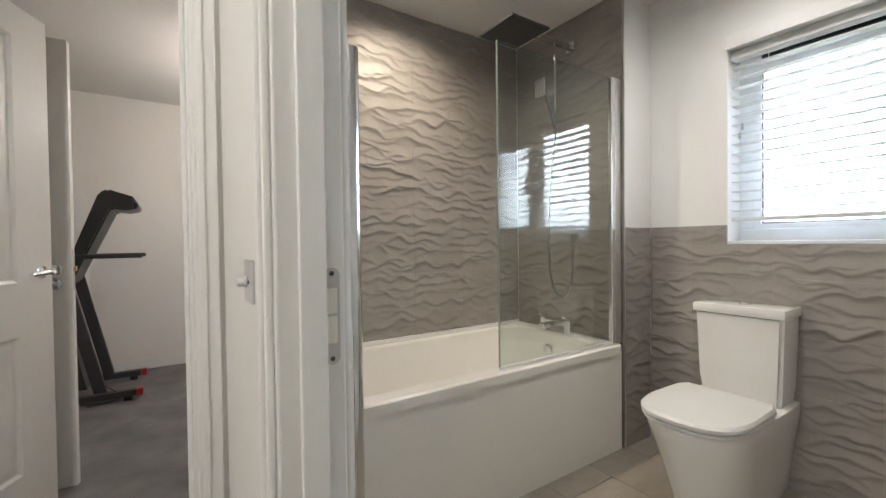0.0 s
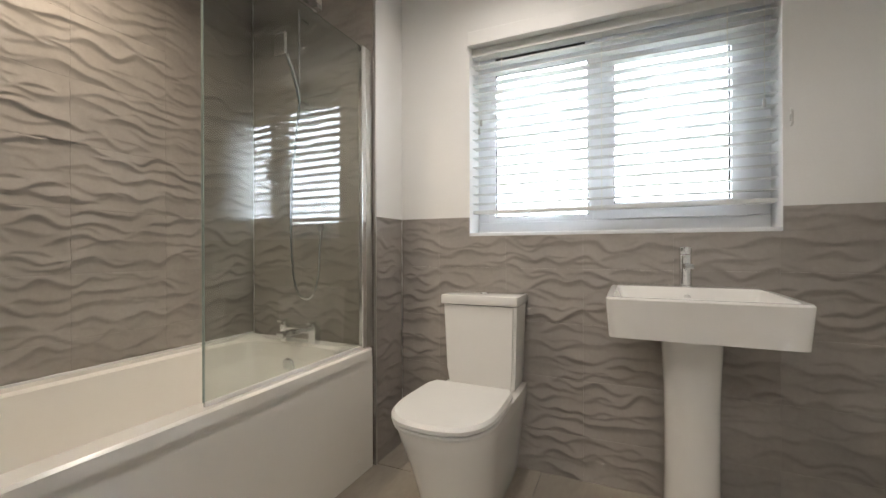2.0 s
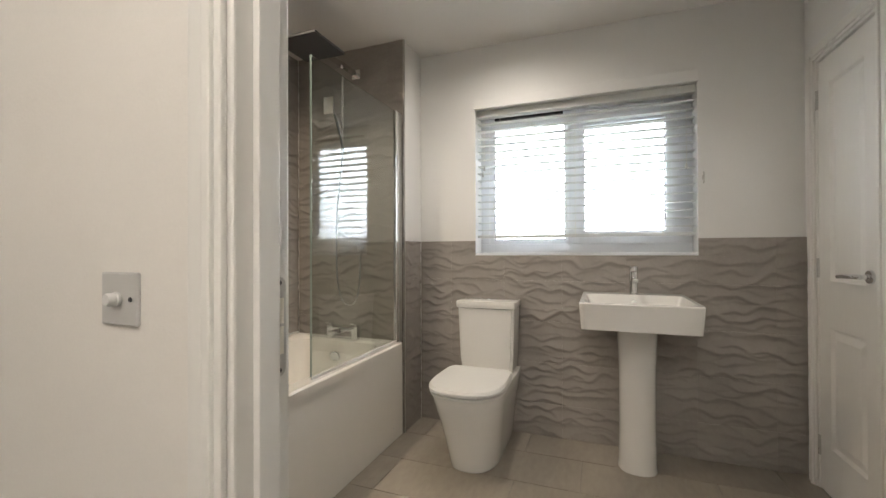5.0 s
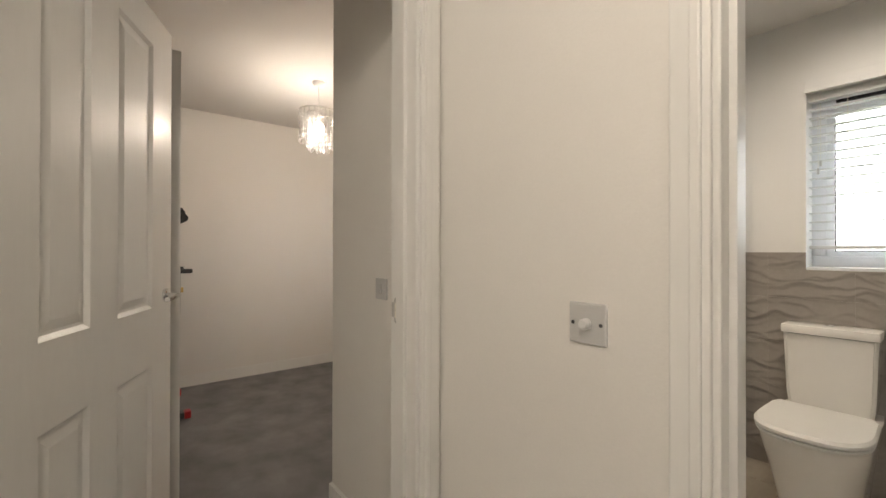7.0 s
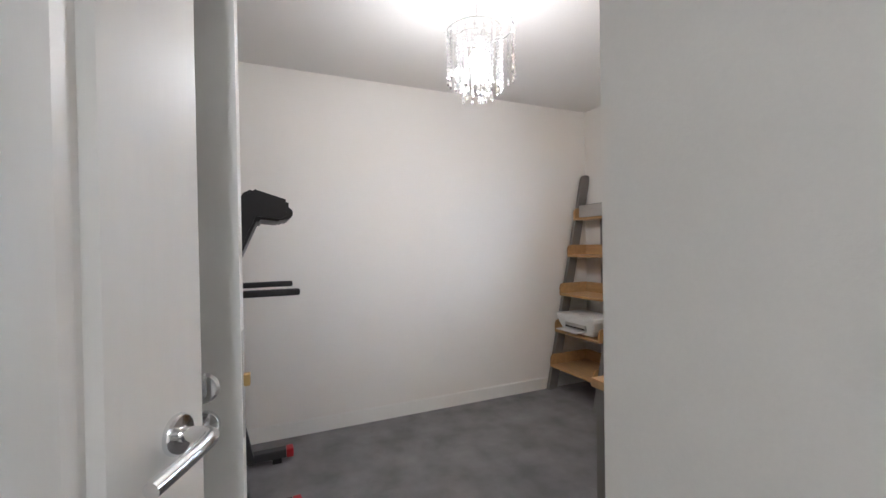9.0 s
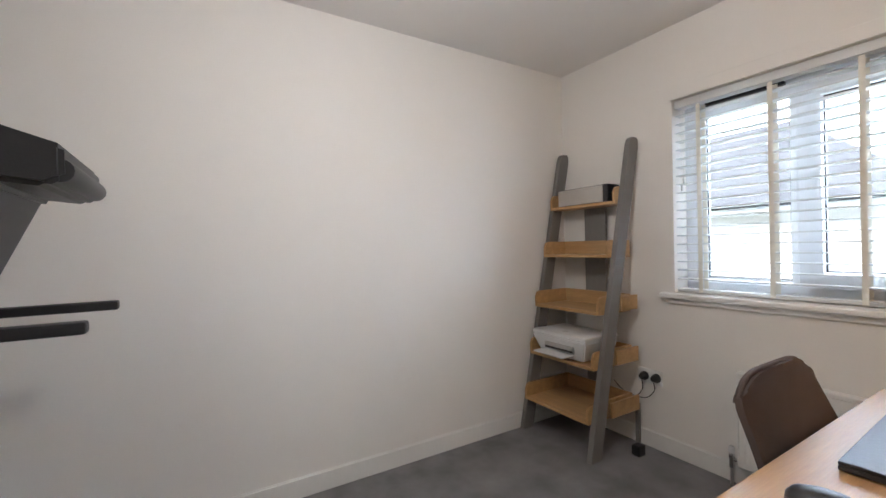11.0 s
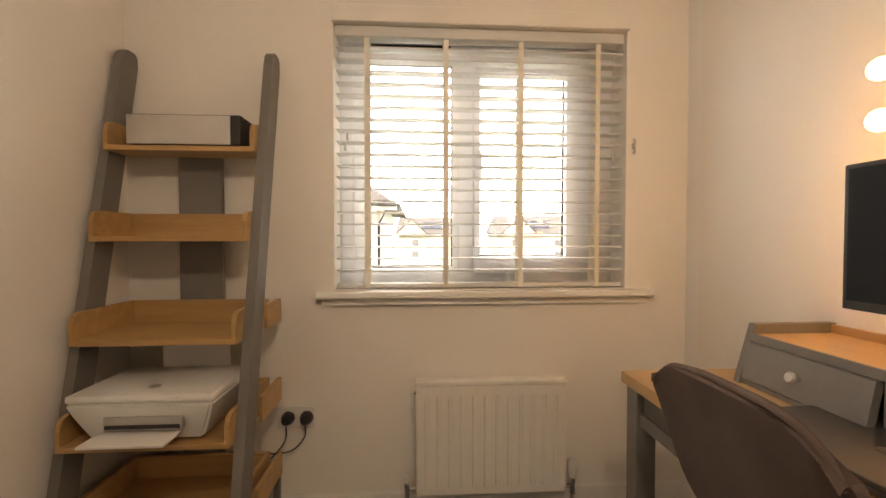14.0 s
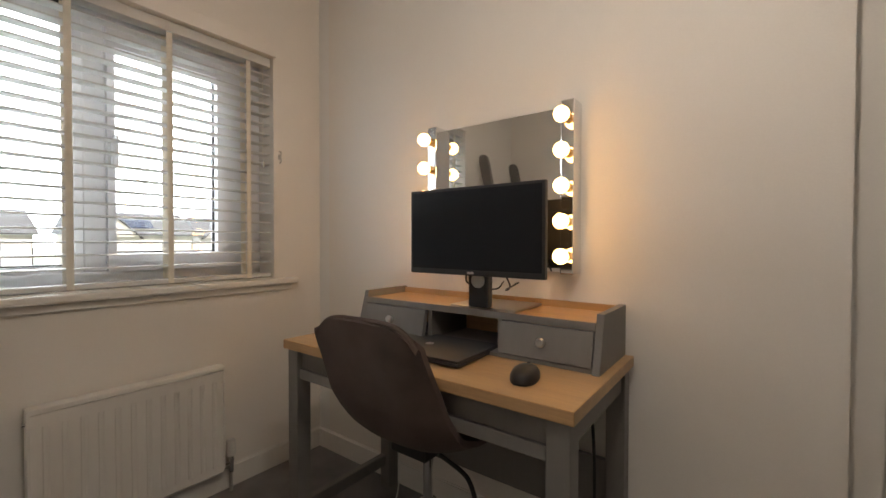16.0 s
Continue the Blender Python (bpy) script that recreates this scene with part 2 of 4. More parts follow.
setting("wall_desk", boxed(DX, BX0 - 0.006, 0.60, BY1 + 0.008, 0, H), "wall", "cream-painted bedroom wall behind the desk", "wall")
setting("wall_entry", boxed(-1.945, PX0, 0.503, 0.60, 0, H), "wall", "plain painted wall beside the bedroom door", "wall")
setting("wall_desk_end", boxed(DX, -1.945, 0.575, 0.60, 0, H), "wall", "painted outer corner of the desk wall", "wall")
setting("wall_partition", slab_with_hole("y", -1.6, LY, PX0, PX1, 0, H, [(JL, JR, 0, 2.065)]), "wall", "painted partition with the bedroom doorway", "wall")
setting("wall_landing", slab_with_hole("x", PX0, 3.5, LY, BY0, 0, H, [(BJL, BJR, 0, 2.065)]), "wall", "cream landing wall with the bathroom doorway", "wall")
setting("wall_bath_foot", boxed(BX0 - 0.1, PX0, BY0, 0.60, 0, H), "bathwall", "white bathroom wall at the foot of the bath", "wall")
setting("wall_south", boxed(FX - 0.12, 3.6, -1.7, -1.6, 0, H), "wall", "plain painted closing wall", "wall")
setting("wall_bath_right", slab_with_hole("y", BY0, BY1 + 0.008, BX1, BX1 + 0.1, 0, H, [(1.955, 2.455, 0, 2.0)]), "bathwall", "white bathroom wall with a cupboard door", "wall")
setting("wall_landing_end", slab_with_hole("y", -1.6, LY, 1.0, 1.1, 0, H, [(-0.55, 0.28, 0, 2.03)]), "wall", "landing end wall with an open doorway", "wall")
setting("wall_far_room", boxed(3.5, 3.6, -1.6, LY, 0, H), "wall", "pale wall of the room past the landing", "wall")
setting("wall_cupboard_back", boxed(1.25, 1.30, BY0, BY1, 0, H), "bathwall", "plain cupboard back wall", "wall")
setting("pillar_bath", boxed(BX0, -1.006, 2.29, BY1 + 0.007, 0, H), "bathwall", "white boxed-out wall at the tap end of the bath", "wall")


def skirting(name, *a):
    bm = boxed(*a)
    top = [e for e in bm.edges if all(v.co.z > a[5] - 1e-4 for v in e.verts)]
    bmesh.ops.bevel(bm, geom=top, offset=0.006, segments=2, affect="EDGES")
    setting(name, bm, "gloss", "white-painted timber skirting board", "skirting board")


skirting("baseboard_far", FX, FX + 0.016, -1.6, WY - 0.016, 0, 0.098)
skirting("baseboard_window", FX, DX, WY - 0.016, WY, 0, 0.098)
skirting("baseboard_desk", DX - 0.016, DX, 0.575, WY - 0.016, 0, 0.098)
skirting("baseboard_entry", -1.945, PX0 - 0.07, 0.487, 0.503, 0, 0.098)
skirting("baseboard_landing", PX1 + 0.02, BJL - 0.08, LY - 0.016, LY, 0, 0.098)


# ---- doors ----
def frame_trim(name, axis, a0, a1, face0, face1, top, label):
    """Lining, stops and moulded architraves of a doorway from a0 to a1 through a wall between face0 and face1."""
    ob = tagged(thing(name, label, "door frame"), kind="structure")

    def bx(p, q, u, v, z0, z1, nm, bev=0.004):
        part(nm, boxed(*((p, q, u, v) if axis == "x" else (u, v, p, q)), z0, z1, bevel=bev), "gloss", ob)

    bx(a0, a0 + 0.022, face0 - 0.002, face1 + 0.002, 0, top, "jamb")
    bx(a1 - 0.022, a1, face0 - 0.002, face1 + 0.002, 0, top, "jamb")
    bx(a0 + 0.022, a1 - 0.022, face0 - 0.002, face1 + 0.002, top - 0.022, top, "head")
    mid = (face0 + face1) / 2
    for s in (a0 + 0.022, a1 - 0.034):
        bx(s, s + 0.012, mid - 0.02, mid + 0.02, 0, top - 0.022, "stop", 0.002)
    for f, sgn in ((face0, -1), (face1, 1)):
        for k, (w, d) in enumerate(((0.062, 0.014), (0.03, 0.021))):
            lo, hi = sorted((f + sgn * 0.0025, f + sgn * d))
            bx(a0 - w + 0.012, a0 + 0.012 - k * 0.012, lo, hi, 0, top + 0.05 - k * 0.032, "architrave")
            bx(a1 - 0.012 + k * 0.012, a1 + w - 0.012, lo, hi, 0, top + 0.05 - k * 0.032, "architrave")
            bx(a0 + 0.0125, a1 - 0.0125, lo, hi, top - 0.012 + k * 0.012, top + 0.05 - k * 0.032, "architrave")
    return ob


def lever(parent, x, z, y, side):
    """A chrome lever on a round rose, on the face at y that looks along side."""
    h = part("handle", lathe(bmesh.new(), [(0.0255, 0), (0.0265, 0.003), (0.0265, 0.006), (0.024, 0.010), (0.011, 0.011), (0.010, 0.014)], pose(x, y, z, -90 * side), 24), "chrome", parent, "chrome lever handle on a round rose", True)
    o = side
    part("lever", tubed([(x, y + o * 0.008, z), (x, y + o * 0.04, z), (x - 0.012, y + o * 0.052, z), (x - 0.06, y + o * 0.054, z - 0.002), (x - 0.115, y + o * 0.05, z - 0.006)], 0.0095, 12), "chrome", h, "", True)


def panel_door(name, m, w, label, hinge_side=1, lever_z=1.0, lock=False, levers=(1, -1), h=2.035, cols=None):
    """A moulded four-panel door. Local x runs from the hinges to the lock, y through its thickness."""
    d = tagged(thing(name, label, "door", at=m), kind="structure")
    t, st = 0.036, 0.14 * w
    mid = (w - 3 * st) / 2
    cols = cols or ((st, st + mid), (2 * st + mid, w - st))
    rows = ((0.22, 0.757), (0.965, h - 0.12))
    bm = bmesh.new()
    xs = sorted({0, w, *[c for p in cols for c in p]})
    zs = sorted({0.006, h, *[c for p in rows for c in p]})
    for i, (a, b) in enumerate(zip(xs, xs[1:])):
        for k, (c, e) in enumerate(zip(zs, zs[1:])):
            if not (i in (1, 3) and k in (1, 3)):
                box(bm, a, b, -t / 2, t / 2, c, e)
    bmesh.ops.remove_doubles(bm, verts=bm.verts[:], dist=1e-5)
    inner = [f for f in bm.faces if sum(1 for g in bm.faces if g is not f and (g.calc_center_median() - f.calc_center_median()).length < 1e-5)]
    bmesh.ops.delete(bm, geom=inner, context="FACES_ONLY")
    part("leaf", bm, "gloss", d)
    for a, b in cols:
        for c, e in rows:
            pm = bmesh.new()
            for s in (-1, 1):
                rings = []
                for inset, y in ((0, t / 2), (0.012, t / 2 - 0.010), (0.020, t / 2 - 0.010), (0.045, t / 2 - 0.004)):
                    rings.append([(a + inset, s * y, c + inset), (b - inset, s * y, c + inset), (b - inset, s * y, e - inset), (a + inset, s * y, e - inset)])
                loft(pm, rings, cap0=False)
            part("panel", pm, "gloss", d)
    for s in levers:
        lever(d, w - 0.06, lever_z - (0.065 if lock else 0), s * t / 2, s)
    part("latch_plate", boxed(w - 0.001, w + 0.0015, -0.011, 0.011, lever_z - 0.10, lever_z + 0.09), "steel", d)
    part("latch", boxed(w, w + 0.012, -0.007, 0.007, lever_z - 0.01, lever_z + 0.012, bevel=0.002), "brass", d, "brass latch bolt")
    if lock:
        for s in levers:
            part("escutcheon", lathe(bmesh.new(), [(0.0255, 0), (0.0265, 0.006), (0.022, 0.010)], pose(w - 0.06, s * t / 2, lever_z, -90 * s), 24), "chrome", d, "", True)
            lo, hi = sorted((s * t / 2, s * (t / 2 + 0.03)))
            part("thumb_turn", boxed(w - 0.064, w - 0.056, lo, hi, lever_z - 0.018, lever_z + 0.018, bevel=0.003), "chrome", d, "chrome thumb turn")
    for z in (0.2, 1.02, 1.80):
        part("hinge", lathe(bmesh.new(), [(0.006, -0.045), (0.006, 0.045)], pose(-0.004, hinge_side * (t / 2 + 0.003), z), 10), "steel", d, "", True)
    return d


frame_trim("door_frame_bedroom", "y", JL, JR, PX0, PX1, 2.065, "white moulded frame of the bedroom door")
frame_trim("door_frame_bathroom", "x", BJL, BJR, LY, BY0, 2.065, "white moulded frame of the bathroom door")
frame_trim("door_frame_landing", "y", -0.55, 0.28, 1.0, 1.1, 2.03, "white door frame at the end of the landing")
frame_trim("door_frame_cupboard", "y", 1.955, 2.455, BX1, BX1 + 0.1, 2.0, "white frame of the bathroom cupboard")
panel_door("door_bedroom", pose(-1.215, -0.526, 0, 0, 0, 180 - 23.9), 0.958, "white moulded four-panel bedroom door, half open", cols=((0.199, 0.40), (0.545, 0.789)))
panel_door("door_wardrobe", pose(-2.305, -0.84, 0, 0, 0, 84.5), 0.77, "white panelled cupboard door standing open", lock=True)
panel_door("door_cupboard", pose(BX1 + 0.022, 2.432, 0, 0, 0, -90), 0.455, "narrow white panelled bathroom cupboard door, closed", hinge_side=-1, h=1.97, cols=((0.095, 0.36),))


def strike(name, m, parent_label, k=1.0):
    s = thing(name, parent_label, "strike plate", at=m)
    def stadium(w, h, y0, y1):
        bm = bmesh.new()
        ring = [(w * math.cos(t), (h - w) * (1 if math.sin(t) >= 0 else -1) + w * math.sin(t)) for t in [2 * math.pi * (i + 0.5) / 24 for i in range(24)]]
        loft(bm, [[(x, y, z) for x, z in ring] for y in (y0, y1)])
        return bm

    part("plate", stadium(0.0125, 0.075 * k, 0, 0.0018), "steel", s)
    part("lip", boxed(0.0125, 0.026, -0.001, 0.0016, -0.04 * k, 0.045 * k, bevel=0.0006), "steel", s)
    part("keep", boxed(-0.008, 0.0085, 0.0014, 0.0023, 0.004 * k, 0.043 * k), "tape", s, "pale timber in the latch opening")
    part("bolt_hole", boxed(-0.008, 0.0085, 0.0014, 0.0023, -0.042 * k, 0.0), "tape", s)
    for z in (-0.066 * k, 0.066 * k):
        part("screw", lathe(bmesh.new(), [(0.004, 0), (0.003, 0.0012)], pose(0, 0.0018, z, -90), 10), "darkgrey", s)


strike("strike_plate", pose(BJL + 0.022, BY0 - 0.02, 0.99, 0, 0, -90), "chrome strike plate let into the bathroom door jamb")
strike("strike_plate", pose(PX0 + 0.03, JR - 0.022, 1.0, 0, 0, 180), "chrome strike plate let into the bedroom door jamb", 0.5)


def plate(name, m, label, category, kind):
    """A wall plate of 80 mm; local y points out of the wall."""
    s = thing(name, label, category, at=m)
    part("faceplate", boxed(-0.040, 0.040, 0, 0.007, -0.040, 0.040, bevel=0.0025), "satin", s)
    if kind == "pull":
        part("knob", lathe(bmesh.new(), [(0.011, 0.009), (0.011, 0.013), (0.009, 0.014), (0.0095, 0.022), (0.008, 0.025)], pose(0, 0, 0, -90), 16), "plastic", s, "white turn knob", True)
        for x in (-0.03, 0.03):
            part("screw", lathe(bmesh.new(), [(0.004, 0.009), (0.003, 0.0105)], pose(x, 0, 0, -90), 10), "darkgrey", s)
    elif kind == "rocker":
        bm = boxed(-0.011, 0.011, 0.0085, 0.014, -0.018, 0.018, bevel=0.002)
        for v in bm.verts:
            if v.co.y > 0.011:
                v.co.y -= 0.003 * (v.co.z / 0.018)
        part("rocker", bm, "satin", s)
    return s


plate("wall_switch", pose(-0.563, LY, 1.033, 0, 0, 180), "satin steel wall plate with a white turn knob", "switch", "pull")
plate("light_switch", pose(-1.487, 0.503, 1.028, 0, 0, 180), "satin steel single rocker light switch", "light switch", "rocker")


# ---- windows and blinds ----
def window(name, W, y, lights, label, sill, glazing="glass"):
    x0, x1, z0, z1 = W
    wdw = tagged(thing(name, label, "window"), kind="structure")
    fw = 0.06

    def bar(nm, a, b, c, d, dy=0.0, bev=0.006):
        return part(nm, boxed(a, b, y - dy, y + 0.06, c, d, bevel=bev), "upvc", wdw)

    bar("frame_rail", x0, x1, z0, z0 + fw)
    bar("frame_rail", x0, x1, z1 - fw, z1)
    bar("frame_stile", x0, x0 + fw, z0 + fw, z1 - fw)
    bar("frame_stile", x1 - fw, x1, z0 + fw, z1 - fw)
    xm = (lights[0][1] + lights[1][0]) / 2
    bar("mullion", xm - 0.035, xm + 0.035, z0 + fw, z1 - fw)
    for k, (a, b) in enumerate(lights):
        c, d = z0 + (0.085 if k == 0 else 0.13), z1 - (0.10 if k == 0 else 0.14)
        lo, hi = (x0 + fw, xm - 0.035) if k == 0 else (xm + 0.035, x1 - fw)
        sash = part("sash", slab_with_hole("x", lo, hi, y - (0.0 if k == 0 else 0.022), y + 0.045, z0 + fw, z1 - fw, [(a, b, c, d)]), "upvc", wdw)
        g = part("pane", boxed(a, b, y + 0.018, y + 0.022, c, d), glazing, sash, "double glazing")
        g.visible_shadow = False
        part("gasket", slab_with_hole("x", a - 0.001, b + 0.001, y + 0.012, y + 0.03, c - 0.001, d + 0.001, [(a + 0.005, b - 0.005, c + 0.005, d - 0.005)]), "black", sash)
        part("vent", boxed(a + 0.01, b - 0.01, y - 0.028, y - 0.003, z1 - 0.052, z1 - 0.035, bevel=0.003), "black" if k == 0 else "upvc", wdw, "slim trickle vent")
    part("window_handle", boxed(xm + 0.045, xm + 0.065, y - 0.05, y - 0.02, (z0 + z1) / 2 - 0.07, (z0 + z1) / 2 + 0.05, bevel=0.006), "upvc", wdw)
    if sill:
        part("window_sill", boxed(x0 - 0.065, x1 + 0.105, WY - 0.05, WY + 0.13, z0 - 0.03, z0 - 0.002, bevel=0.008), "gloss", wdw, "white bull-nosed window board")
        part("apron", boxed(x0 - 0.045, x1 + 0.085, WY - 0.018, WY - 0.001, z0 - 0.06, z0 - 0.03, bevel=0.004), "gloss", wdw)
    else:
        part("window_sill", boxed(x0, x1, BY1 + 0.002, y, z0 - 0.012, z0 + 0.004, bevel=0.003), "upvc", wdw, "white tiled window ledge")
    return wdw


window("window_1", W1, WY + 0.13, ((-3.375, -3.0), (-2.88, -2.50)), "white double-glazed window of two lights above the radiator", True)
window("window_2", W2, BY1 + 0.14, ((-0.535, -0.085), (0.025, 0.47)), "white double-glazed bathroom window of two lights", False, "frosted")


def blind(name, W, y, bottom, pitch, tapes, tilt, label, width=0.05, tape_w=0.0, face=0.0, pel="slat"):
    x0, x1, z0, z1 = W
    b = thing(name, label, "venetian blind")
    part("head_rail", boxed(x0 + 0.004, x1 - 0.004, y - 0.028, y + 0.03, z1 - 0.045, z1 - 0.003, bevel=0.003), "slat", b)
    part("valance", boxed(x0 - 0.004, x1 + 0.004, face - 0.022, face - 0.002, z1 - 0.004, z1 + 0.062, bevel=0.004), pel, b, "painted moulded pelmet strip")
    me = None
    top = z1 - 0.085
    n = int((top - bottom - 0.03) / pitch)
    for i in range(n + 1):
        if me is None:
            bm = bmesh.new()
            half = (x1 - x0) / 2 - 0.006
            pts = [(-0.5, -0.0012), (-0.25, 0.0002), (0, 0.0008), (0.25, 0.0002), (0.5, -0.0012)]
            ring = [(p * width, q + 0.0026) for p, q in pts] + [(p * width, q - 0.0026) for p, q in reversed(pts)]
            loft(bm, [[(sx * half, u, v) for u, v in ring] for sx in (-1, 1)])
            me = mesh_of("slat", bm, "slat")
        s = new("slat", me)
        s.matrix_world = pose((x0 + x1) / 2, y, top - i * pitch, tilt)
        s.parent = b
    part("bottom_rail", boxed(x0 + 0.006, x1 - 0.006, y - 0.025, y + 0.025, bottom, bottom + 0.018, bevel=0.004), "slat", b)
    for tx in tapes:
        if tape_w:
            for yy in (y - 0.028, y + 0.028):
                part("ladder_tape", boxed(tx - tape_w / 2, tx + tape_w / 2, yy - 0.0006, yy + 0.0006, bottom, z1 - 0.05), "tape", b, "cream woven ladder tape")
        else:
            part("ladder_cord", boxed(tx - 0.001, tx + 0.001, y - 0.027, y - 0.025, bottom, z1 - 0.05), "tape", b)
    for cx, zz in ((x0 + 0.055, (z0 + z1) / 2 + 0.10), (x0 + 0.045, (z0 + z1) / 2 + 0.06), (x1 - 0.05, (z0 + z1) / 2 + 0.03)):
        part("pull_cord", tube(bmesh.new(), [(cx, y - 0.036, z1 - 0.06), (cx, y - 0.036, zz)], 0.0009, 5), "tape", b)
        part("cord_tassel", lathe(bmesh.new(), [(0.003, 0.03), (0.006, 0.022), (0.006, 0.0), (0.004, -0.002)], pose(cx, y - 0.036, zz - 0.03), 10), "steel", b, "small brushed cord pull")
    return b


blind("venetian_blind", W1, WY + 0.045, W1[2] + 0.005, 0.0475, (-3.355, -3.035, -2.725, -2.40), -1, "white slatted venetian blind with cream tapes, lowered and open", tape_w=0.021, face=WY, pel="wall")
blind("venetian_blind", W2, BY1 + 0.06, 1.185, 0.0455, (-0.47, -0.02, 0.44), 0, "white slatted venetian blind, lowered and open", face=BY1 + 0.008, pel="bathwall")
for cx, cy, cz in ((W1[1] + 0.03, WY, 1.51), (W2[1] + 0.025, BY1 + 0.008, 1.49)):
    cl = thing("cord_cleat", "small chrome cord cleat screwed beside the window", "cleat", at=pose(cx, cy, cz))
    part("hook", tubed([(0, -0.004, -0.03), (0, -0.016, -0.02), (0, -0.012, 0), (0, -0.016, 0.02), (0, -0.004, 0.03)], 0.0035), "steel", cl, "", True)
    part("base", boxed(-0.006, 0.006, -0.008, 0, -0.012, 0.012, bevel=0.002), "steel", cl)


# ---- bathroom things ----
def superring(cx, cy, rx, ry, z, n=40, p=2.6, front=None):
    out = []
    for i in range(n):
        a = 2 * math.pi * i / n
        c, s = math.cos(a), math.sin(a)
        out.append((cx + rx * math.copysign(abs(c) ** (2 / p), c), cy + ry * math.copysign(abs(s) ** (2 / p), s), z))
    return out


def build_bath():
    b = thing("bathtub", "white acrylic bathtub with a plain front panel", "bathtub")
    x0, x1, y0, y1, z = BX0 + 0.012, -0.995, 0.56, 2.275, 0.56
    bm = bmesh.new()
    cx, cy, rx, ry = (x0 + x1) / 2 - 0.005, (y0 + y1) / 2, (x1 - x0) / 2, (y1 - y0) / 2

    def ring(ax, ay, zz, p, n=56):
        return superring(cx, cy, ax, ay, zz, n, p)

    loft(bm, [ring(rx + 0.005, ry, z - 0.045, 40), ring(rx + 0.005, ry, z - 0.008, 40), ring(rx - 0.003, ry - 0.004, z, 40), ring(rx - 0.07, ry - 0.075, z, 9),
              ring(rx - 0.082, ry - 0.09, z - 0.012, 8), ring(rx - 0.12, ry - 0.16, z - 0.30, 6), ring(rx - 0.17, ry - 0.24, z - 0.40, 5), ring(0.01, 0.02, z - 0.405, 2)], cap0=False)
    part("tub", bm, "acrylic", b, "", True)
    part("bath_panel", boxed(x1 - 0.03, x1 - 0.012, y0, y1 - 0.002, 0.0, z - 0.043, bevel=0.003), "acrylic", b, "plain white bath panel")
    for y in (1.55, 2.16):
        part("panel_screw", lathe(bmesh.new(), [(0.007, 0), (0.006, 0.003)], pose(x1 - 0.012, y, 0.075, 0, 90), 12), "plastic", b)
    part("overflow", lathe(bmesh.new(), [(0.036, 0), (0.036, 0.008), (0.03, 0.013)], pose(-1.42, y1 - 0.108, 0.455, 100), 24), "chrome", b, "round chrome overflow", True)
    sl = boxed(x0 - 0.01, x0 + 0.004, y0, y1, z, z + 0.008)
    part("sealant", sl, "plastic", b)


def build_bath_tap():
    t = thing("bath_mixer_tap", "square chrome deck-mounted bath mixer tap", "tap")
    y, z = 2.20, 0.56
    for x in (-1.475, -1.295):
        part("pillar", boxed(x - 0.02, x + 0.02, y - 0.02, y + 0.02, z, z + 0.085, bevel=0.004), "chrome", t)
        part("lever", boxed(x - 0.012, x + 0.012, y - 0.045, y + 0.02, z + 0.098, z + 0.108, bevel=0.003), "chrome", t)
        part("neck", boxed(x - 0.008, x + 0.008, y - 0.01, y + 0.01, z + 0.084, z + 0.099), "chrome", t)
    part("bridge", boxed(-1.475, -1.295, y - 0.018, y + 0.018, z + 0.05, z + 0.075, bevel=0.004), "chrome", t)
    part("spout", boxed(-1.405, -1.365, y - 0.13, y, z + 0.045, z + 0.07, bevel=0.005), "chrome", t)


def build_shower():
    s = thing("shower_set", "chrome hand shower with hose on a wall rail", "shower")
    y = 2.28
    part("riser_rail", tube(bmesh.new(), [(-1.40, y - 0.06, 1.72), (-1.40, y - 0.06, 2.2)], 0.006, 10), "chrome", s, "", True)
    for z in (1.75, 2.16):
        part("bracket", tube(bmesh.new(), [(-1.40, y, z), (-1.40, y - 0.06, z)], 0.009, 10), "chrome", s)
    part("hand_shower", tubed([(-1.385, y - 0.075, 1.74), (-1.405, y - 0.09, 1.86), (-1.43, y - 0.115, 1.98)], 0.011, 10), "chrome", s, "", True)
    part("spray_head", boxed(-1.485, -1.405, y - 0.145, y - 0.125, 1.95, 2.06, bevel=0.008), "chrome", s)
    part("hose", tubed([(-1.385, y - 0.075, 1.74), (-1.42, y - 0.09, 1.35), (-1.425, y - 0.09, 1.0), (-1.39, y - 0.09, 0.81), (-1.31, y - 0.09, 0.78), (-1.27, y - 0.08, 0.88), (-1.28, y - 0.05, 1.08), (-1.30, y, 1.12)], 0.0065, 10), "chrome", s, "flexible chrome hose", True)
    part("outlet_elbow", boxed(-1.32, -1.28, y - 0.025, y, 1.10, 1.14, bevel=0.004), "chrome", s)
    r = thing("rain_shower_head", "large square chrome rain shower head on an arm", "shower head")
    part("rose", boxed(-1.46, -1.20, 1.70, 1.96, 2.195, 2.207, bevel=0.002), "darkgrey", r)
    part("arm", boxed(-1.345, -1.315, 1.83, y, 2.215, 2.24, bevel=0.004), "chrome", r)
    part("joint", lathe(bmesh.new(), [(0.016, 0), (0.016, 0.02)], pose(-1.33, 1.84, 2.203), 14), "chrome", r)
    part("wall_flange", boxed(-1.36, -1.30, y - 0.008, y, 2.20, 2.26, bevel=0.002), "chrome", r)


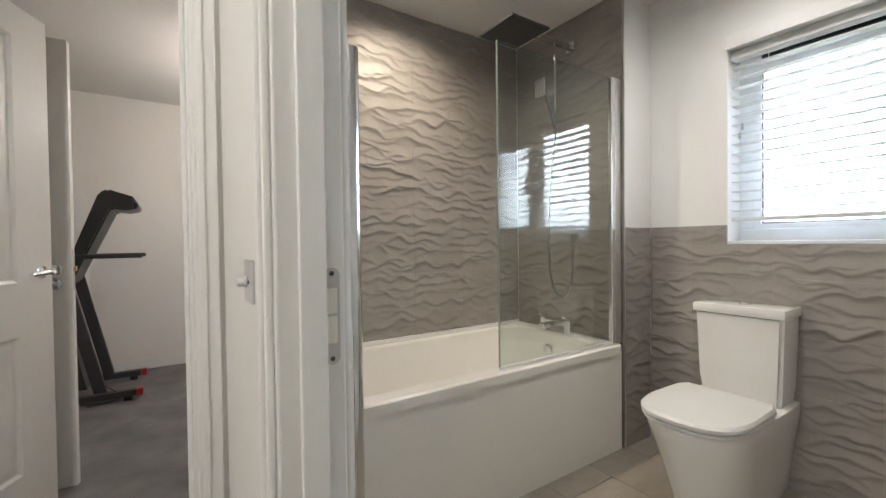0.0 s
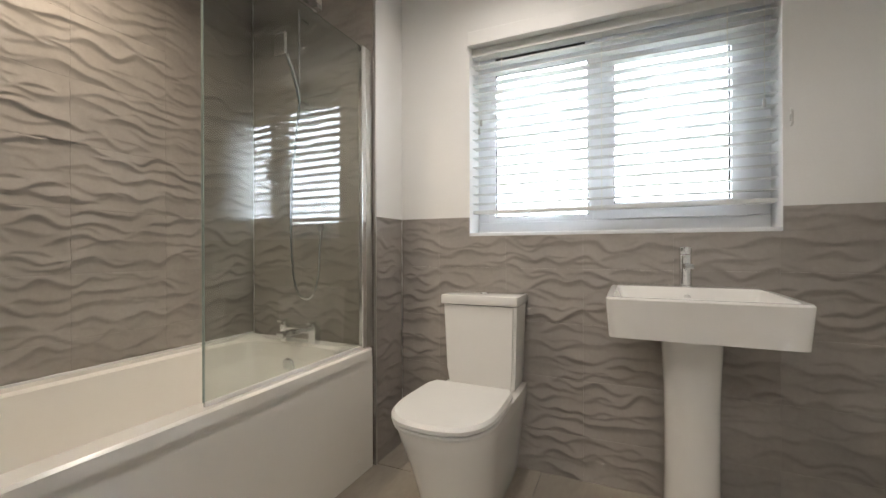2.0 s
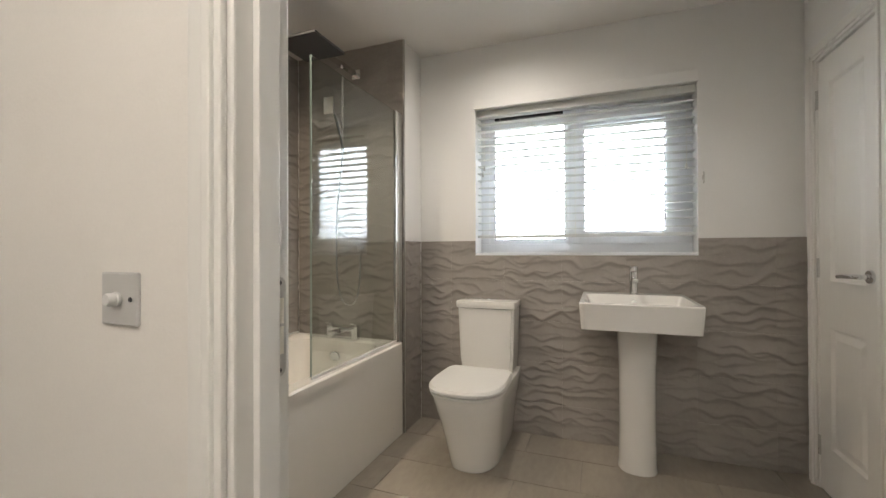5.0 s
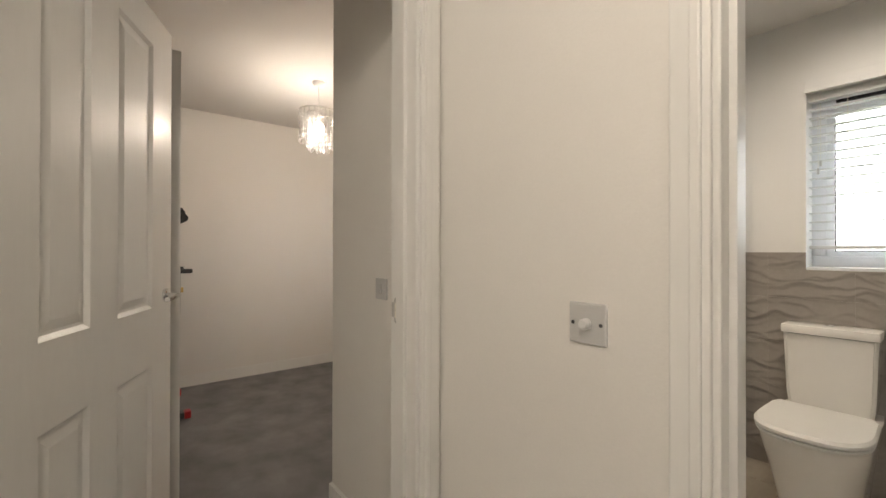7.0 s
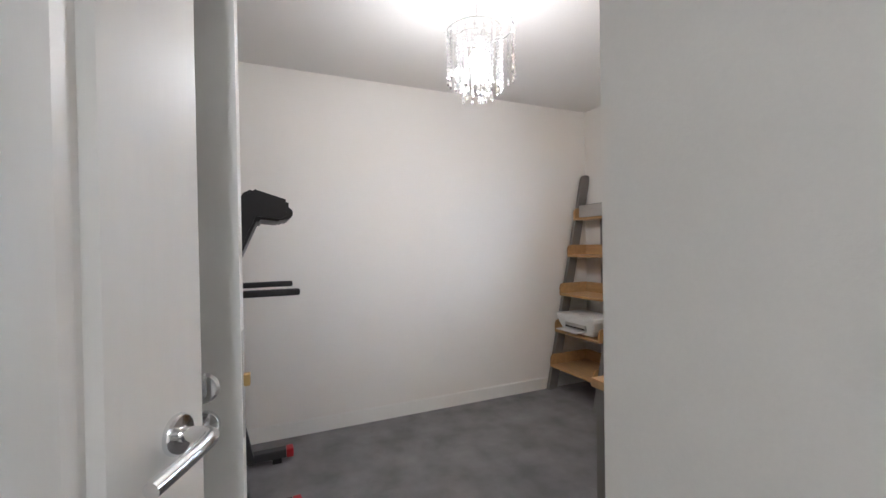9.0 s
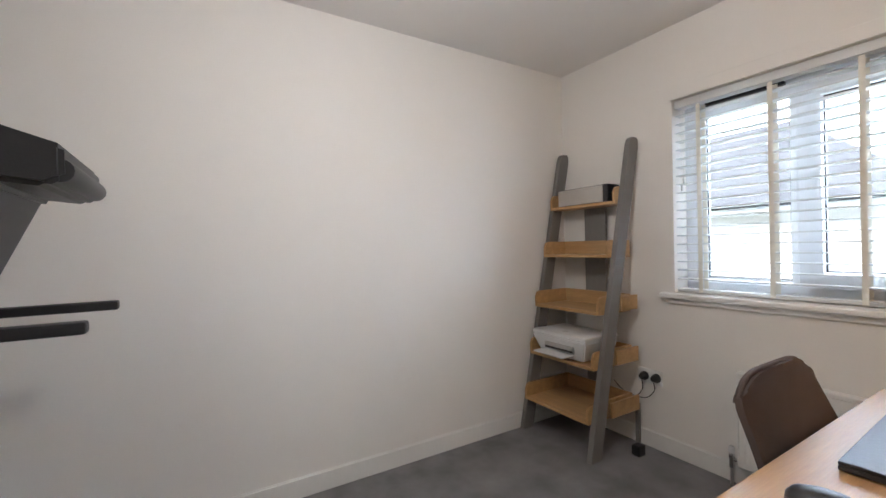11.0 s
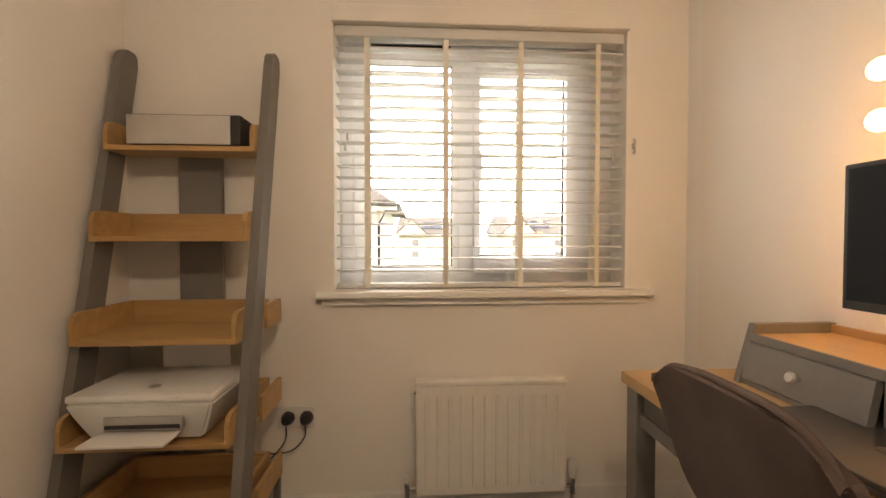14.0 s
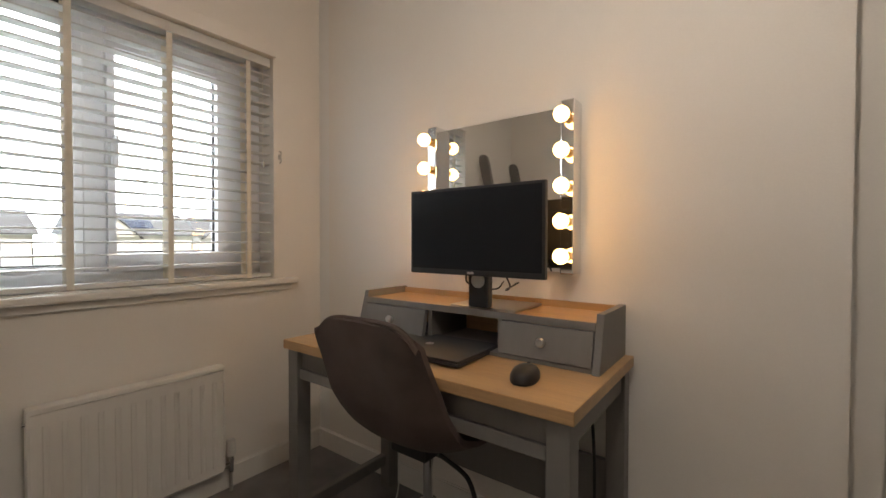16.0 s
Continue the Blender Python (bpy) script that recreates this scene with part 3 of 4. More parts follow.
def build_screen():
    s = thing("shower_screen", "frameless glass bath screen with a slim chrome post", "shower screen")
    g = part("glass_panel", boxed(-1.027, -1.019, 1.445, 2.205, 0.575, 1.935, bevel=0.001), "screenglass", s)
    g.visible_shadow = False
    part("polished_edge", boxed(-1.0275, -1.0185, 1.4425, 1.4445, 0.575, 1.935), "glassedge", s, "pale green polished glass edge")
    part("post", boxed(-1.036, -1.010, 2.20, 2.232, 0.562, 1.94, bevel=0.004), "chrome", s, "bright chrome hinge post")
    part("wall_channel", boxed(-1.034, -1.012, 2.232, 2.279, 0.562, 1.94, bevel=0.002), "steel", s)
    part("seal", boxed(-1.028, -1.018, 1.445, 2.2, 0.563, 0.576), "plastic", s)


def build_toilet():
    t = thing("toilet", "white close-coupled toilet with the lid down", "toilet")
    cx, back = -0.512, 2.538
    bm = bmesh.new()
    rings = []
    for z, w, front in ((0.0, 0.130, 1.985), (0.02, 0.133, 1.978), (0.12, 0.143, 1.945), (0.25, 0.161, 1.90), (0.34, 0.176, 1.86), (0.385, 0.180, 1.842), (0.40, 0.178, 1.845)):
        pts = []
        n = 28
        mid = front + 0.20
        for i in range(n + 1):
            a = math.pi + math.pi * i / n
            c, s_ = math.cos(a), math.sin(a)
            pts.append((cx + w * math.copysign(abs(c) ** 0.78, c), mid + (mid - front) * math.copysign(abs(s_) ** 0.9, s_), z))
        pts += [(cx + w, back - 0.12, z), (cx + w * 0.95, back, z), (cx - w * 0.95, back, z), (cx - w, back - 0.12, z)]
        rings.append(pts)
    loft(bm, rings)
    part("pan", bm, "ceramic", t, "", True)
    bm = bmesh.new()

    def dring(w, front, bk, z):
        pts, n = [], 32
        mid = front + 0.21
        for i in range(n + 1):
            a = math.pi + math.pi * i / n
            c, s_ = math.cos(a), math.sin(a)
            pts.append((cx + w * math.copysign(abs(c) ** 0.72, c), mid + (mid - front) * math.copysign(abs(s_) ** 0.85, s_), z))
        return pts + [(cx + w * 0.97, bk - 0.05, z), (cx + w * 0.86, bk, z), (cx - w * 0.86, bk, z), (cx - w * 0.97, bk - 0.05, z)]

    loft(bm, [dring(0.186, 1.832, 2.27, 0.402), dring(0.189, 1.828, 2.272, 0.412), dring(0.186, 1.832, 2.27, 0.417)])
    part("seat", bm, "plastic", t, "", True)
    bm = bmesh.new()
    loft(bm, [dring(0.184, 1.834, 2.268, 0.4195), dring(0.192, 1.824, 2.274, 0.426), dring(0.192, 1.824, 2.274, 0.438), dring(0.184, 1.836, 2.266, 0.449), dring(0.13, 1.92, 2.20, 0.453)])
    part("lid", bm, "plastic", t, "white wrap-over lid", True)
    bm = bmesh.new()
    loft(bm, [[(cx - w, y, z) if k == 0 else (cx + w, y, z) if k == 1 else (cx + w, back, z) if k == 2 else (cx - w, back, z) for k in range(4)]
              for z, w, y in ((0.40, 0.150, 2.375), (0.47, 0.158, 2.362), (0.765, 0.168, 2.352))])
    bmesh.ops.bevel(bm, geom=[e for e in bm.edges if abs(e.verts[0].co.z - e.verts[1].co.z) > 0.02], offset=0.014, segments=3, affect="EDGES")
    part("cistern", bm, "ceramic", t, "", True)
    part("cistern_lid", boxed(cx - 0.176, cx + 0.176, 2.342, back, 0.768, 0.81, bevel=0.010), "ceramic", t, "", True)
    part("flush_button", lathe(bmesh.new(), [(0.024, 0), (0.024, 0.006), (0.020, 0.009)], pose(cx, 2.44, 0.809), 20), "chrome", t, "round chrome flush button", True)
    part("bolt_cap", lathe(bmesh.new(), [(0.008, 0), (0.006, 0.006)], pose(cx + 0.128, 2.33, 0.05, 0, 90), 12), "plastic", t)


def build_basin():
    b = thing("pedestal_basin", "white rectangular ceramic basin on a full pedestal", "washbasin")
    x0, x1, y0, y1, z0, z1 = 0.022, 0.528, 1.985, 2.538, 0.735, 0.868
    cx, cy, rx, ry = (x0 + x1) / 2, (y0 + y1) / 2, (x1 - x0) / 2, (y1 - y0) / 2
    bm = bmesh.new()
    n = 48
    loft(bm, [superring(cx, cy + 0.02, rx - 0.03, ry - 0.05, z0, n, 14), superring(cx, cy, rx - 0.008, ry - 0.006, z0 + 0.012, n, 22), superring(cx, cy, rx, ry, z1 - 0.006, n, 26), superring(cx, cy, rx - 0.004, ry - 0.004, z1, n, 26),
              superring(cx, cy - 0.045, rx - 0.022, ry - 0.066, z1, n, 16), superring(cx, cy - 0.045, rx - 0.03, ry - 0.074, z1 - 0.012, n, 14), superring(cx, cy - 0.045, rx - 0.06, ry - 0.12, z1 - 0.095, n, 8), superring(cx, cy - 0.045, 0.02, 0.02, z1 - 0.105, n, 2)])
    part("bowl", bm, "ceramic", b, "", True)
    bm = bmesh.new()
    loft(bm, [superring(0.29, 2.375, 0.088 + d, 0.122 + d, z, 36, 2.6) for z, d in ((0, 0.006), (0.03, 0.002), (0.2, -0.002), (0.5, -0.001), (0.735, 0.01))])
    part("pedestal", bm, "ceramic", b, "", True)
    part("overflow", lathe(bmesh.new(), [(0.012, 0), (0.012, 0.003), (0.009, 0.004)], pose(0.283, 2.408, z1 - 0.035, 105), 16), "chrome", b, "small chrome overflow ring", True)
    t = thing("basin_tap", "chrome single-lever basin mixer tap", "tap", at=pose(0.283, 2.46, z1))
    part("body", lathe(bmesh.new(), [(0.026, 0), (0.026, 0.004), (0.021, 0.007), (0.021, 0.118), (0.019, 0.121)], None, 24), "chrome", t, "", True)
    part("spout", boxed(-0.014, 0.014, -0.125, 0.0, 0.072, 0.09, bevel=0.005), "chrome", t)
    part("lever_cap", lathe(bmesh.new(), [(0.020, 0.124), (0.022, 0.128), (0.022, 0.146), (0.019, 0.150)], None, 24), "chrome", t, "", True)
    part("lever", boxed(-0.007, 0.007, -0.055, 0.0, 0.143, 0.151, bevel=0.003), "chrome", t)


def build_towel_rail():
    t = thing("towel_rail", "tall chrome ladder towel radiator fixed to the wall", "towel radiator")
    y = 0.615
    for x in (-0.525, -0.985):
        part("upright", tube(bmesh.new(), [(x, y, 0.32), (x, y, 1.50)], 0.019, 16), "chrome", t, "", True)
        for z in (0.42, 1.33):
            part("bracket", tube(bmesh.new(), [(x - 0.02, 0.532, z), (x - 0.02, y, z)], 0.010, 12), "chrome", t, "", True)
    for z in (0.36, 0.41, 0.46, 0.51, 0.56, 0.68, 0.73, 0.78, 0.83, 0.88, 1.03, 1.08, 1.13, 1.18, 1.36, 1.41, 1.46):
        part("rung", tubed([(-0.525, y, z), (-0.64, y + 0.03, z), (-0.755, y + 0.04, z), (-0.87, y + 0.03, z), (-0.985, y, z)], 0.0105, 10), "chrome", t, "", True)


def downlight(x, y):
    d = thing("downlight", "small round white recessed ceiling downlight", "ceiling light", "bathroom downlights", at=pose(x, y, H))
    part("bezel", lathe(bmesh.new(), [(0.032, -0.001), (0.043, -0.001), (0.043, -0.006), (0.032, -0.009)], None, 28, False, False), "plastic", d, "", True)
    part("lens", lathe(bmesh.new(), [(0.031, -0.002), (0.031, -0.004)], None, 24), "lens", d)


build_bath()
build_bath_tap()
build_shower()
build_screen()
build_toilet()
build_basin()
build_towel_rail()
downlight(-1.42, 1.32)
downlight(-0.35, 1.98)
part_trim = setting("trim_pillar", boxed(-1.0065, -0.996, 2.2835, 2.2925, 0, H), "steel", "slim metal tile edge strip", "tile trim")


# ---- bedroom things ----
def build_ladder_shelf():
    s = thing("ladder_shelf", "grey ladder shelf unit with five oak trays", "shelf unit")
    lx, rx = -4.243, -3.708

    def front(z):
        return 2.235 + 0.325 * z / 1.82

    def foot(z):
        return 2.165 + 0.395 * z / 1.82

    for x in (lx, rx):
        bm = bmesh.new()
        y = foot
        loft(bm, [[(x - 0.016, y(z) - 0.0 + a, z + dz), (x + 0.016, y(z) + a, z + dz), (x + 0.016, y(z) + b, z + dz2), (x - 0.016, y(z) + b, z + dz2)]
                  for z, a, b, dz, dz2 in ((0.0, 0, 0.085, 0, 0), (1.78, 0, 0.085, 0, -0.0), (1.815, 0.006, 0.075, 0, 0), (1.83, 0.02, 0.06, 0, 0))])
        part("upright", bm, "grey", s)
    part("back_board", boxed(-4.055, -3.895, 2.585, 2.605, 0.3, 1.46, bevel=0.002), "grey", s)
    for x in (lx, rx):
        part("back_leg", boxed(x - 0.012, x + 0.012, 2.60, 2.618, 0.0, 0.24), "grey", s)
    for z in (0.215, 0.505, 0.81, 1.135, 1.45):
        y0, y1 = front(z) - 0.09, 2.585
        if z > 1.4:
            y0 = front(z) - 0.045
        elif z > 1:
            y0 = front(z) - 0.06
        h = 0.085
        tray = part("shelf", boxed(lx + 0.016, rx - 0.016, y0, y1, z - 0.018, z, bevel=0.002), "oak", s, "oak-veneered tray shelf")
        part("back_lip", boxed(lx + 0.016, rx - 0.016, y1 - 0.014, y1, z, z + h, bevel=0.002), "oak", tray)
        for x in (lx + 0.016, rx - 0.030):
            bm = bmesh.new()
            prof = [(y0, z), (y1 - 0.014, z), (y1 - 0.014, z + h), (y0 + 0.035, z + h), (y0 + 0.012, z + h - 0.008), (y0, z + h - 0.035)]
            loft(bm, [[(xx, yy, zz) for yy, zz in prof] for xx in (x, x + 0.014)])
            part("side_lip", bm, "oak", tray)
        if z < 1:
            bm = bmesh.new()
            x = rx + 0.016
            loft(bm, [[(xx, yy, zz) for yy, zz in ((front(z) + 0.06, z), (y1, z), (y1, z + h), (front(z) + 0.06, z + h))] for xx in (x, x + 0.012)])
            part("outer_lip", bm, "oak", tray)


def build_printer():
    p = thing("printer", "white home inkjet printer on the ladder shelf", "printer")
    x0, x1, z = -4.19, -3.765, 0.512
    bm = bmesh.new()
    loft(bm, [[(x0 + a, y0, zz), (x1 - a, y0, zz), (x1 - a, 2.52, zz), (x0 + a, 2.52, zz)] for zz, a, y0 in ((z, 0.05, 2.26), (z + 0.03, 0.035, 2.25), (z + 0.10, 0.008, 2.225), (z + 0.125, 0.0, 2.22))])
    bmesh.ops.bevel(bm, geom=bm.edges[:], offset=0.008, segments=2, affect="EDGES")
    part("body", bm, "plastic", p, "", True)
    part("scanner_lid", boxed(x0 + 0.002, x1 - 0.002, 2.222, 2.52, z + 0.1265, z + 0.150, bevel=0.009), "plastic", p, "", True)
    part("paper_slot", boxed(x0 + 0.11, x1 - 0.09, 2.222, 2.24, z + 0.045, z + 0.085, bevel=0.003), "steel", p)
    part("slot_shadow", boxed(x0 + 0.115, x1 - 0.095, 2.2205, 2.2225, z + 0.05, z + 0.062), "black", p)
    bm = boxed(x0 + 0.09, x1 - 0.10, 2.145, 2.245, z + 0.028, z + 0.036, bevel=0.003)
    part("output_tray", bm, "plastic", p)
    bm = boxed(x0 + 0.12, x1 - 0.07, 2.50, 2.506, z + 0.15, z + 0.27, bevel=0.002)
    part("paper_support", bm, "plastic", p)
    part("badge", lathe(bmesh.new(), [(0.018, 0), (0.018, 0.0012)], pose((x0 + x1) / 2, 2.30, z + 0.150), 20), "steel", p, "round grey badge")


def build_file_box():
    b = thing("storage_box", "grey storage box on the top shelf", "box")
    part("front", boxed(-4.145, -3.80, 2.44, 2.446, 1.452, 1.552, bevel=0.002), "steel", b, "flat grey front")
    part("body", boxed(-4.14, -3.768, 2.4465, 2.56, 1.452, 1.556, bevel=0.003), "black", b)


def build_radiator():
    r = thing("radiator", "white convector panel radiator under the window", "radiator")
    x0, x1, y0, z0, z1 = -3.160, -2.556, 2.565, 0.10, 0.565
    bm = bmesh.new()
    n = 12
    w = (x1 - x0 - 0.04) / n
    prof = [(x0 + 0.006, y0 + 0.006), (x0 + 0.02, y0)]
    for i in range(n):
        a = x0 + 0.02 + i * w
        prof += [(a + w * 0.30, y0), (a + w * 0.40, y0 + 0.007), (a + w * 0.60, y0 + 0.007), (a + w * 0.70, y0)]
    prof += [(x1 - 0.02, y0), (x1 - 0.006, y0 + 0.006)]
    rows = [[(x, y0 + 0.012, z0) for x, y in prof], [(x, y0, z0 + 0.012) for x, y in prof], [(x, y0, z0 + 0.04) for x, y in prof], [(x, y, z0 + 0.06) for x, y in prof], [(x, y, z1 - 0.08) for x, y in prof], [(x, y0, z1 - 0.06) for x, y in prof], [(x, y0, z1 - 0.02) for x, y in prof]]
    loft(bm, rows, False, False, closed=False)
    part("front_panel", bm, "gloss", r, "", True)
    part("back_panel", boxed(x0 + 0.01, x1 - 0.01, y0 + 0.03, y0 + 0.045, z0 + 0.01, z1 - 0.03), "gloss", r)
    for x in (x0, x1 - 0.007):
        part("side_panel", boxed(x, x + 0.007, y0 - 0.001, y0 + 0.05, z0 + 0.03, z1 - 0.012, bevel=0.002), "gloss", r)
    part("top_grille", boxed(x0 - 0.001, x1 + 0.001, y0 - 0.003, y0 + 0.052, z1 - 0.018, z1, bevel=0.005), "gloss", r, "", True)
    for x in (x0 + 0.12, x1 - 0.12):
        part("wall_bracket", boxed(x - 0.015, x + 0.015, y0 + 0.045, WY, z0 + 0.05, z1 - 0.06), "gloss", r)
    for x, s, trv in ((x0 - 0.035, 1, False), (x1 + 0.035, -1, True)):
        v = part("valve", lathe(bmesh.new(), [(0.011, 0.085), (0.011, 0.125), (0.013, 0.13), (0.013, 0.15), (0.010, 0.155)], pose(x, y0 + 0.025, 0), 16), "chrome", r, "", True)
        part("tail", tube(bmesh.new(), [(x, y0 + 0.025, 0.128), (x + s * 0.045, y0 + 0.025, 0.128)], 0.009, 10), "chrome", v)
        part("pipe", tube(bmesh.new(), [(x, y0 + 0.025, 0.0), (x, y0 + 0.025, 0.09)], 0.0075, 10), "steel", v)
        prof = [(0.016, 0.155), (0.020, 0.165), (0.020, 0.215), (0.016, 0.225)] if trv else [(0.012, 0.155), (0.014, 0.16), (0.013, 0.185), (0.010, 0.19)]
        part("valve_head", lathe(bmesh.new(), prof, pose(x, y0 + 0.025, 0), 18), "plastic", v, "white thermostatic valve head", True)
    part("bleed_valve", lathe(bmesh.new(), [(0.006, 0), (0.006, 0.012)], pose(x0 - 0.008, y0 + 0.025, z1 - 0.05, 0, 90), 10), "chrome", r)


def build_socket():
    s = thing("double_socket", "white double socket with two black plugs in it", "socket")
    part("faceplate", boxed(-3.715, -3.565, WY - 0.009, WY, 0.37, 0.455, bevel=0.003), "plastic", s)
    for x in (-3.66, -3.62):
        part("rocker", boxed(x - 0.006, x + 0.006, WY - 0.012, WY - 0.0085, 0.433, 0.447, bevel=0.001), "plastic", s)
    for x, pts in ((-3.668, [(-3.668, WY - 0.04, 0.39), (-3.675, WY - 0.03, 0.33), (-3.72, WY - 0.03, 0.27), (-3.78, WY - 0.03, 0.22)]), (-3.595, [(-3.595, WY - 0.04, 0.39), (-3.60, WY - 0.03, 0.34), (-3.66, WY - 0.03, 0.285), (-3.78, WY - 0.04, 0.29), (-3.86, WY - 0.04, 0.34)])):
        p = thing("plug", "black three-pin plug with its cable", "plug", "plugs in the double socket")
        body = lathe(bmesh.new(), [(0.026, 0), (0.026, 0.012), (0.021, 0.022), (0.018, 0.036), (0.012, 0.042)], pose(x, WY - 0.0092, 0.412, 90), 20)
        part("body", body, "black", p, "", True)
        part("cable", tubed(pts, 0.0028, 6), "black", p, "", True)


def build_desk():
    d = thing("desk", "grey-painted desk with an oak top and hutch", "desk")
    x0, x1, y0, y1, zt = -2.565, -2.034, 1.055, 2.11, 0.745
    part("desktop", boxed(x0, x1, y0, y1, zt - 0.032, zt, bevel=0.003), "oakdesk", d, "light oak-veneered top")
    lw = 0.055
    for x in (x0 + 0.012, x1 - lw - 0.004):
        for y in (y0 + 0.012, y1 - lw - 0.012):
            part("leg", boxed(x, x + lw, y, y + lw, 0, zt - 0.032, bevel=0.003), "grey", d)
    part("front_rail", boxed(x0 + 0.022, x0 + 0.042, y0 + 0.067, y1 - 0.067, zt - 0.135, zt - 0.10, bevel=0.002), "grey", d)
    part("drawer_front", boxed(x0 + 0.030, x0 + 0.048, y0 + 0.07, y1 - 0.07, zt - 0.0985, zt - 0.034, bevel=0.002), "grey", d)
    for y in (y0 + 0.022, y1 - 0.042):
        part("side_rail", boxed(x0 + 0.067, x1 - 0.06, y, y + 0.02, zt - 0.10, zt - 0.034), "grey", d)
        part("stretcher", boxed(x0 + 0.067, x1 - 0.06, y - 0.003, y + 0.025, 0.10, 0.145, bevel=0.002), "grey", d)
    part("back_panel", boxed(x1 - 0.05, x1 - 0.032, y0 + 0.067, y1 - 0.067, 0.22, 0.42, bevel=0.002), "grey", d)
    # hutch
    ha, hb = 1.08, 2.01
    hz = zt + 0.13
    for y in (ha, hb - 0.02):
        bm = bmesh.new()
        prof = [(-2.305, zt), (x1, zt), (x1, hz + 0.026), (-2.262, hz + 0.026)]
        loft(bm, [[(px, yy, pz) for px, pz in prof] for yy in (y, y + 0.02)])
        part("hutch_side", bm, "grey", d)
    part("hutch_top", boxed(-2.268, x1, ha + 0.02, hb - 0.02, hz - 0.016, hz, bevel=0.002), "oakdesk", d, "oak hutch shelf")
    part("hutch_front_edge", boxed(-2.276, -2.2685, ha + 0.02, hb - 0.02, hz - 0.018, hz + 0.003), "grey", d)
    part("hutch_back", boxed(x1 - 0.014, x1, ha + 0.02, hb - 0.02, zt, hz + 0.022), "oakdesk", d)
    part("hutch_floor", boxed(-2.298, x1 - 0.014, ha + 0.02, hb - 0.02, zt + 0.001, zt + 0.012), "grey", d)
    for y in (1.385, 1.665):
        part("divider", boxed(-2.268, x1 - 0.014, y, y + 0.016, zt + 0.012, hz - 0.016), "grey", d)
    for a, b in ((ha + 0.023, 1.382), (1.684, hb - 0.023)):
        bm = bmesh.new()
        lo, hi = zt + 0.016, hz - 0.021
        loft(bm, [[(-2.301 + k, yy, lo), (-2.283 + k, yy, lo), (-2.264 + k, yy, hi), (-2.282 + k, yy, hi)] for yy, k in ((a, 0), (b, 0))])
        dr = part("drawer", bm, "grey", d)
        part("knob", lathe(bmesh.new(), [(0.006, 0), (0.005, 0.010), (0.012, 0.014), (0.014, 0.020), (0.010, 0.026)], pose(-2.290, (a + b) / 2, (lo + hi) / 2, 0, -80), 18), "steel", dr, "round brushed metal knob", True)


def build_monitor():
    m = thing("computer_monitor", "black widescreen computer monitor, switched off", "monitor")
    a, b, lo, hi, x = 1.222, 1.712, 0.990, 1.268, -2.325
    part("housing", boxed(x, x + 0.018, a, b, lo, hi, bevel=0.003), "black", m)
    part("housing_back", boxed(x + 0.018, x + 0.045, a + 0.06, b - 0.06, lo + 0.04, hi - 0.05, bevel=0.01), "black", m)
    part("display", boxed(x - 0.0012, x - 0.0002, a + 0.009, b - 0.009, lo + 0.018, hi - 0.009), "screen", m, "dark unlit screen")
    part("badge", boxed(x - 0.0018, x - 0.0003, 1.455, 1.478, lo + 0.005, lo + 0.012), "steel", m)
    part("neck", boxed(x + 0.046, x + 0.075, 1.43, 1.505, 0.885, 1.13, bevel=0.006), "black", m)
    part("stand_ring", lathe(bmesh.new(), [(0.018, 0), (0.024, 0), (0.024, 0.004), (0.018, 0.004)], pose(x + 0.042, 1.467, 0.972, 0, 90), 20), "steel", m)
    part("stand_base", boxed(-2.262, -2.06, 1.345, 1.59, 0.8765, 0.885, bevel=0.003), "steel", m, "flat silver-grey base plate")
    c = thing("monitor_cable", "black monitor cables looped behind the stand", "cable")
    for s in (-1, 1):
        part("cable", tubed([(-2.25, 1.467 + s * 0.03, 1.05), (-2.23, 1.467 + s * 0.08, 0.975), (-2.20, 1.467 + s * 0.07, 0.945), (-2.13, 1.467 + s * 0.02, 0.93), (-2.055, 1.467 + s * 0.03, 0.95)], 0.003, 6), "black", c, "", True)


def build_mirror():
    m = thing("vanity_mirror", "wall mirror with a lit row of bulbs down each side", "mirror")
    a, b, lo, hi = 1.245, 1.80, 0.995, 1.55
    part("glass", boxed(DX - 0.03, DX - 0.025, a + 0.02, b - 0.02, lo, hi - 0.005), "mirror", m, "clear mirror glass")
    part("backing", boxed(DX - 0.0245, DX - 0.001, a + 0.02, b - 0.02, lo, hi - 0.005), "black", m)
    for y in (a - 0.02, b - 0.02):
        st = part("light_bar", boxed(DX - 0.075, DX - 0.001, y, y + 0.045, lo - 0.005, hi + 0.005, bevel=0.004), "chrome", m, "polished steel lamp strip")
        for i in range(5):
            z = lo + 0.055 + i * (hi - lo - 0.11) / 4
            part("lamp_holder", lathe(bmesh.new(), [(0.016, 0), (0.016, 0.02), (0.013, 0.026)], pose(DX - 0.075, y + 0.0225, z, 0, -90), 16), "brass", st)
            bm = bmesh.new()
            bmesh.ops.create_uvsphere(bm, u_segments=20, v_segments=12, radius=0.025, matrix=pose(DX - 0.126, y + 0.0225, z))
            part("bulb", bm, "bulb", st, "glowing warm round bulb", True)


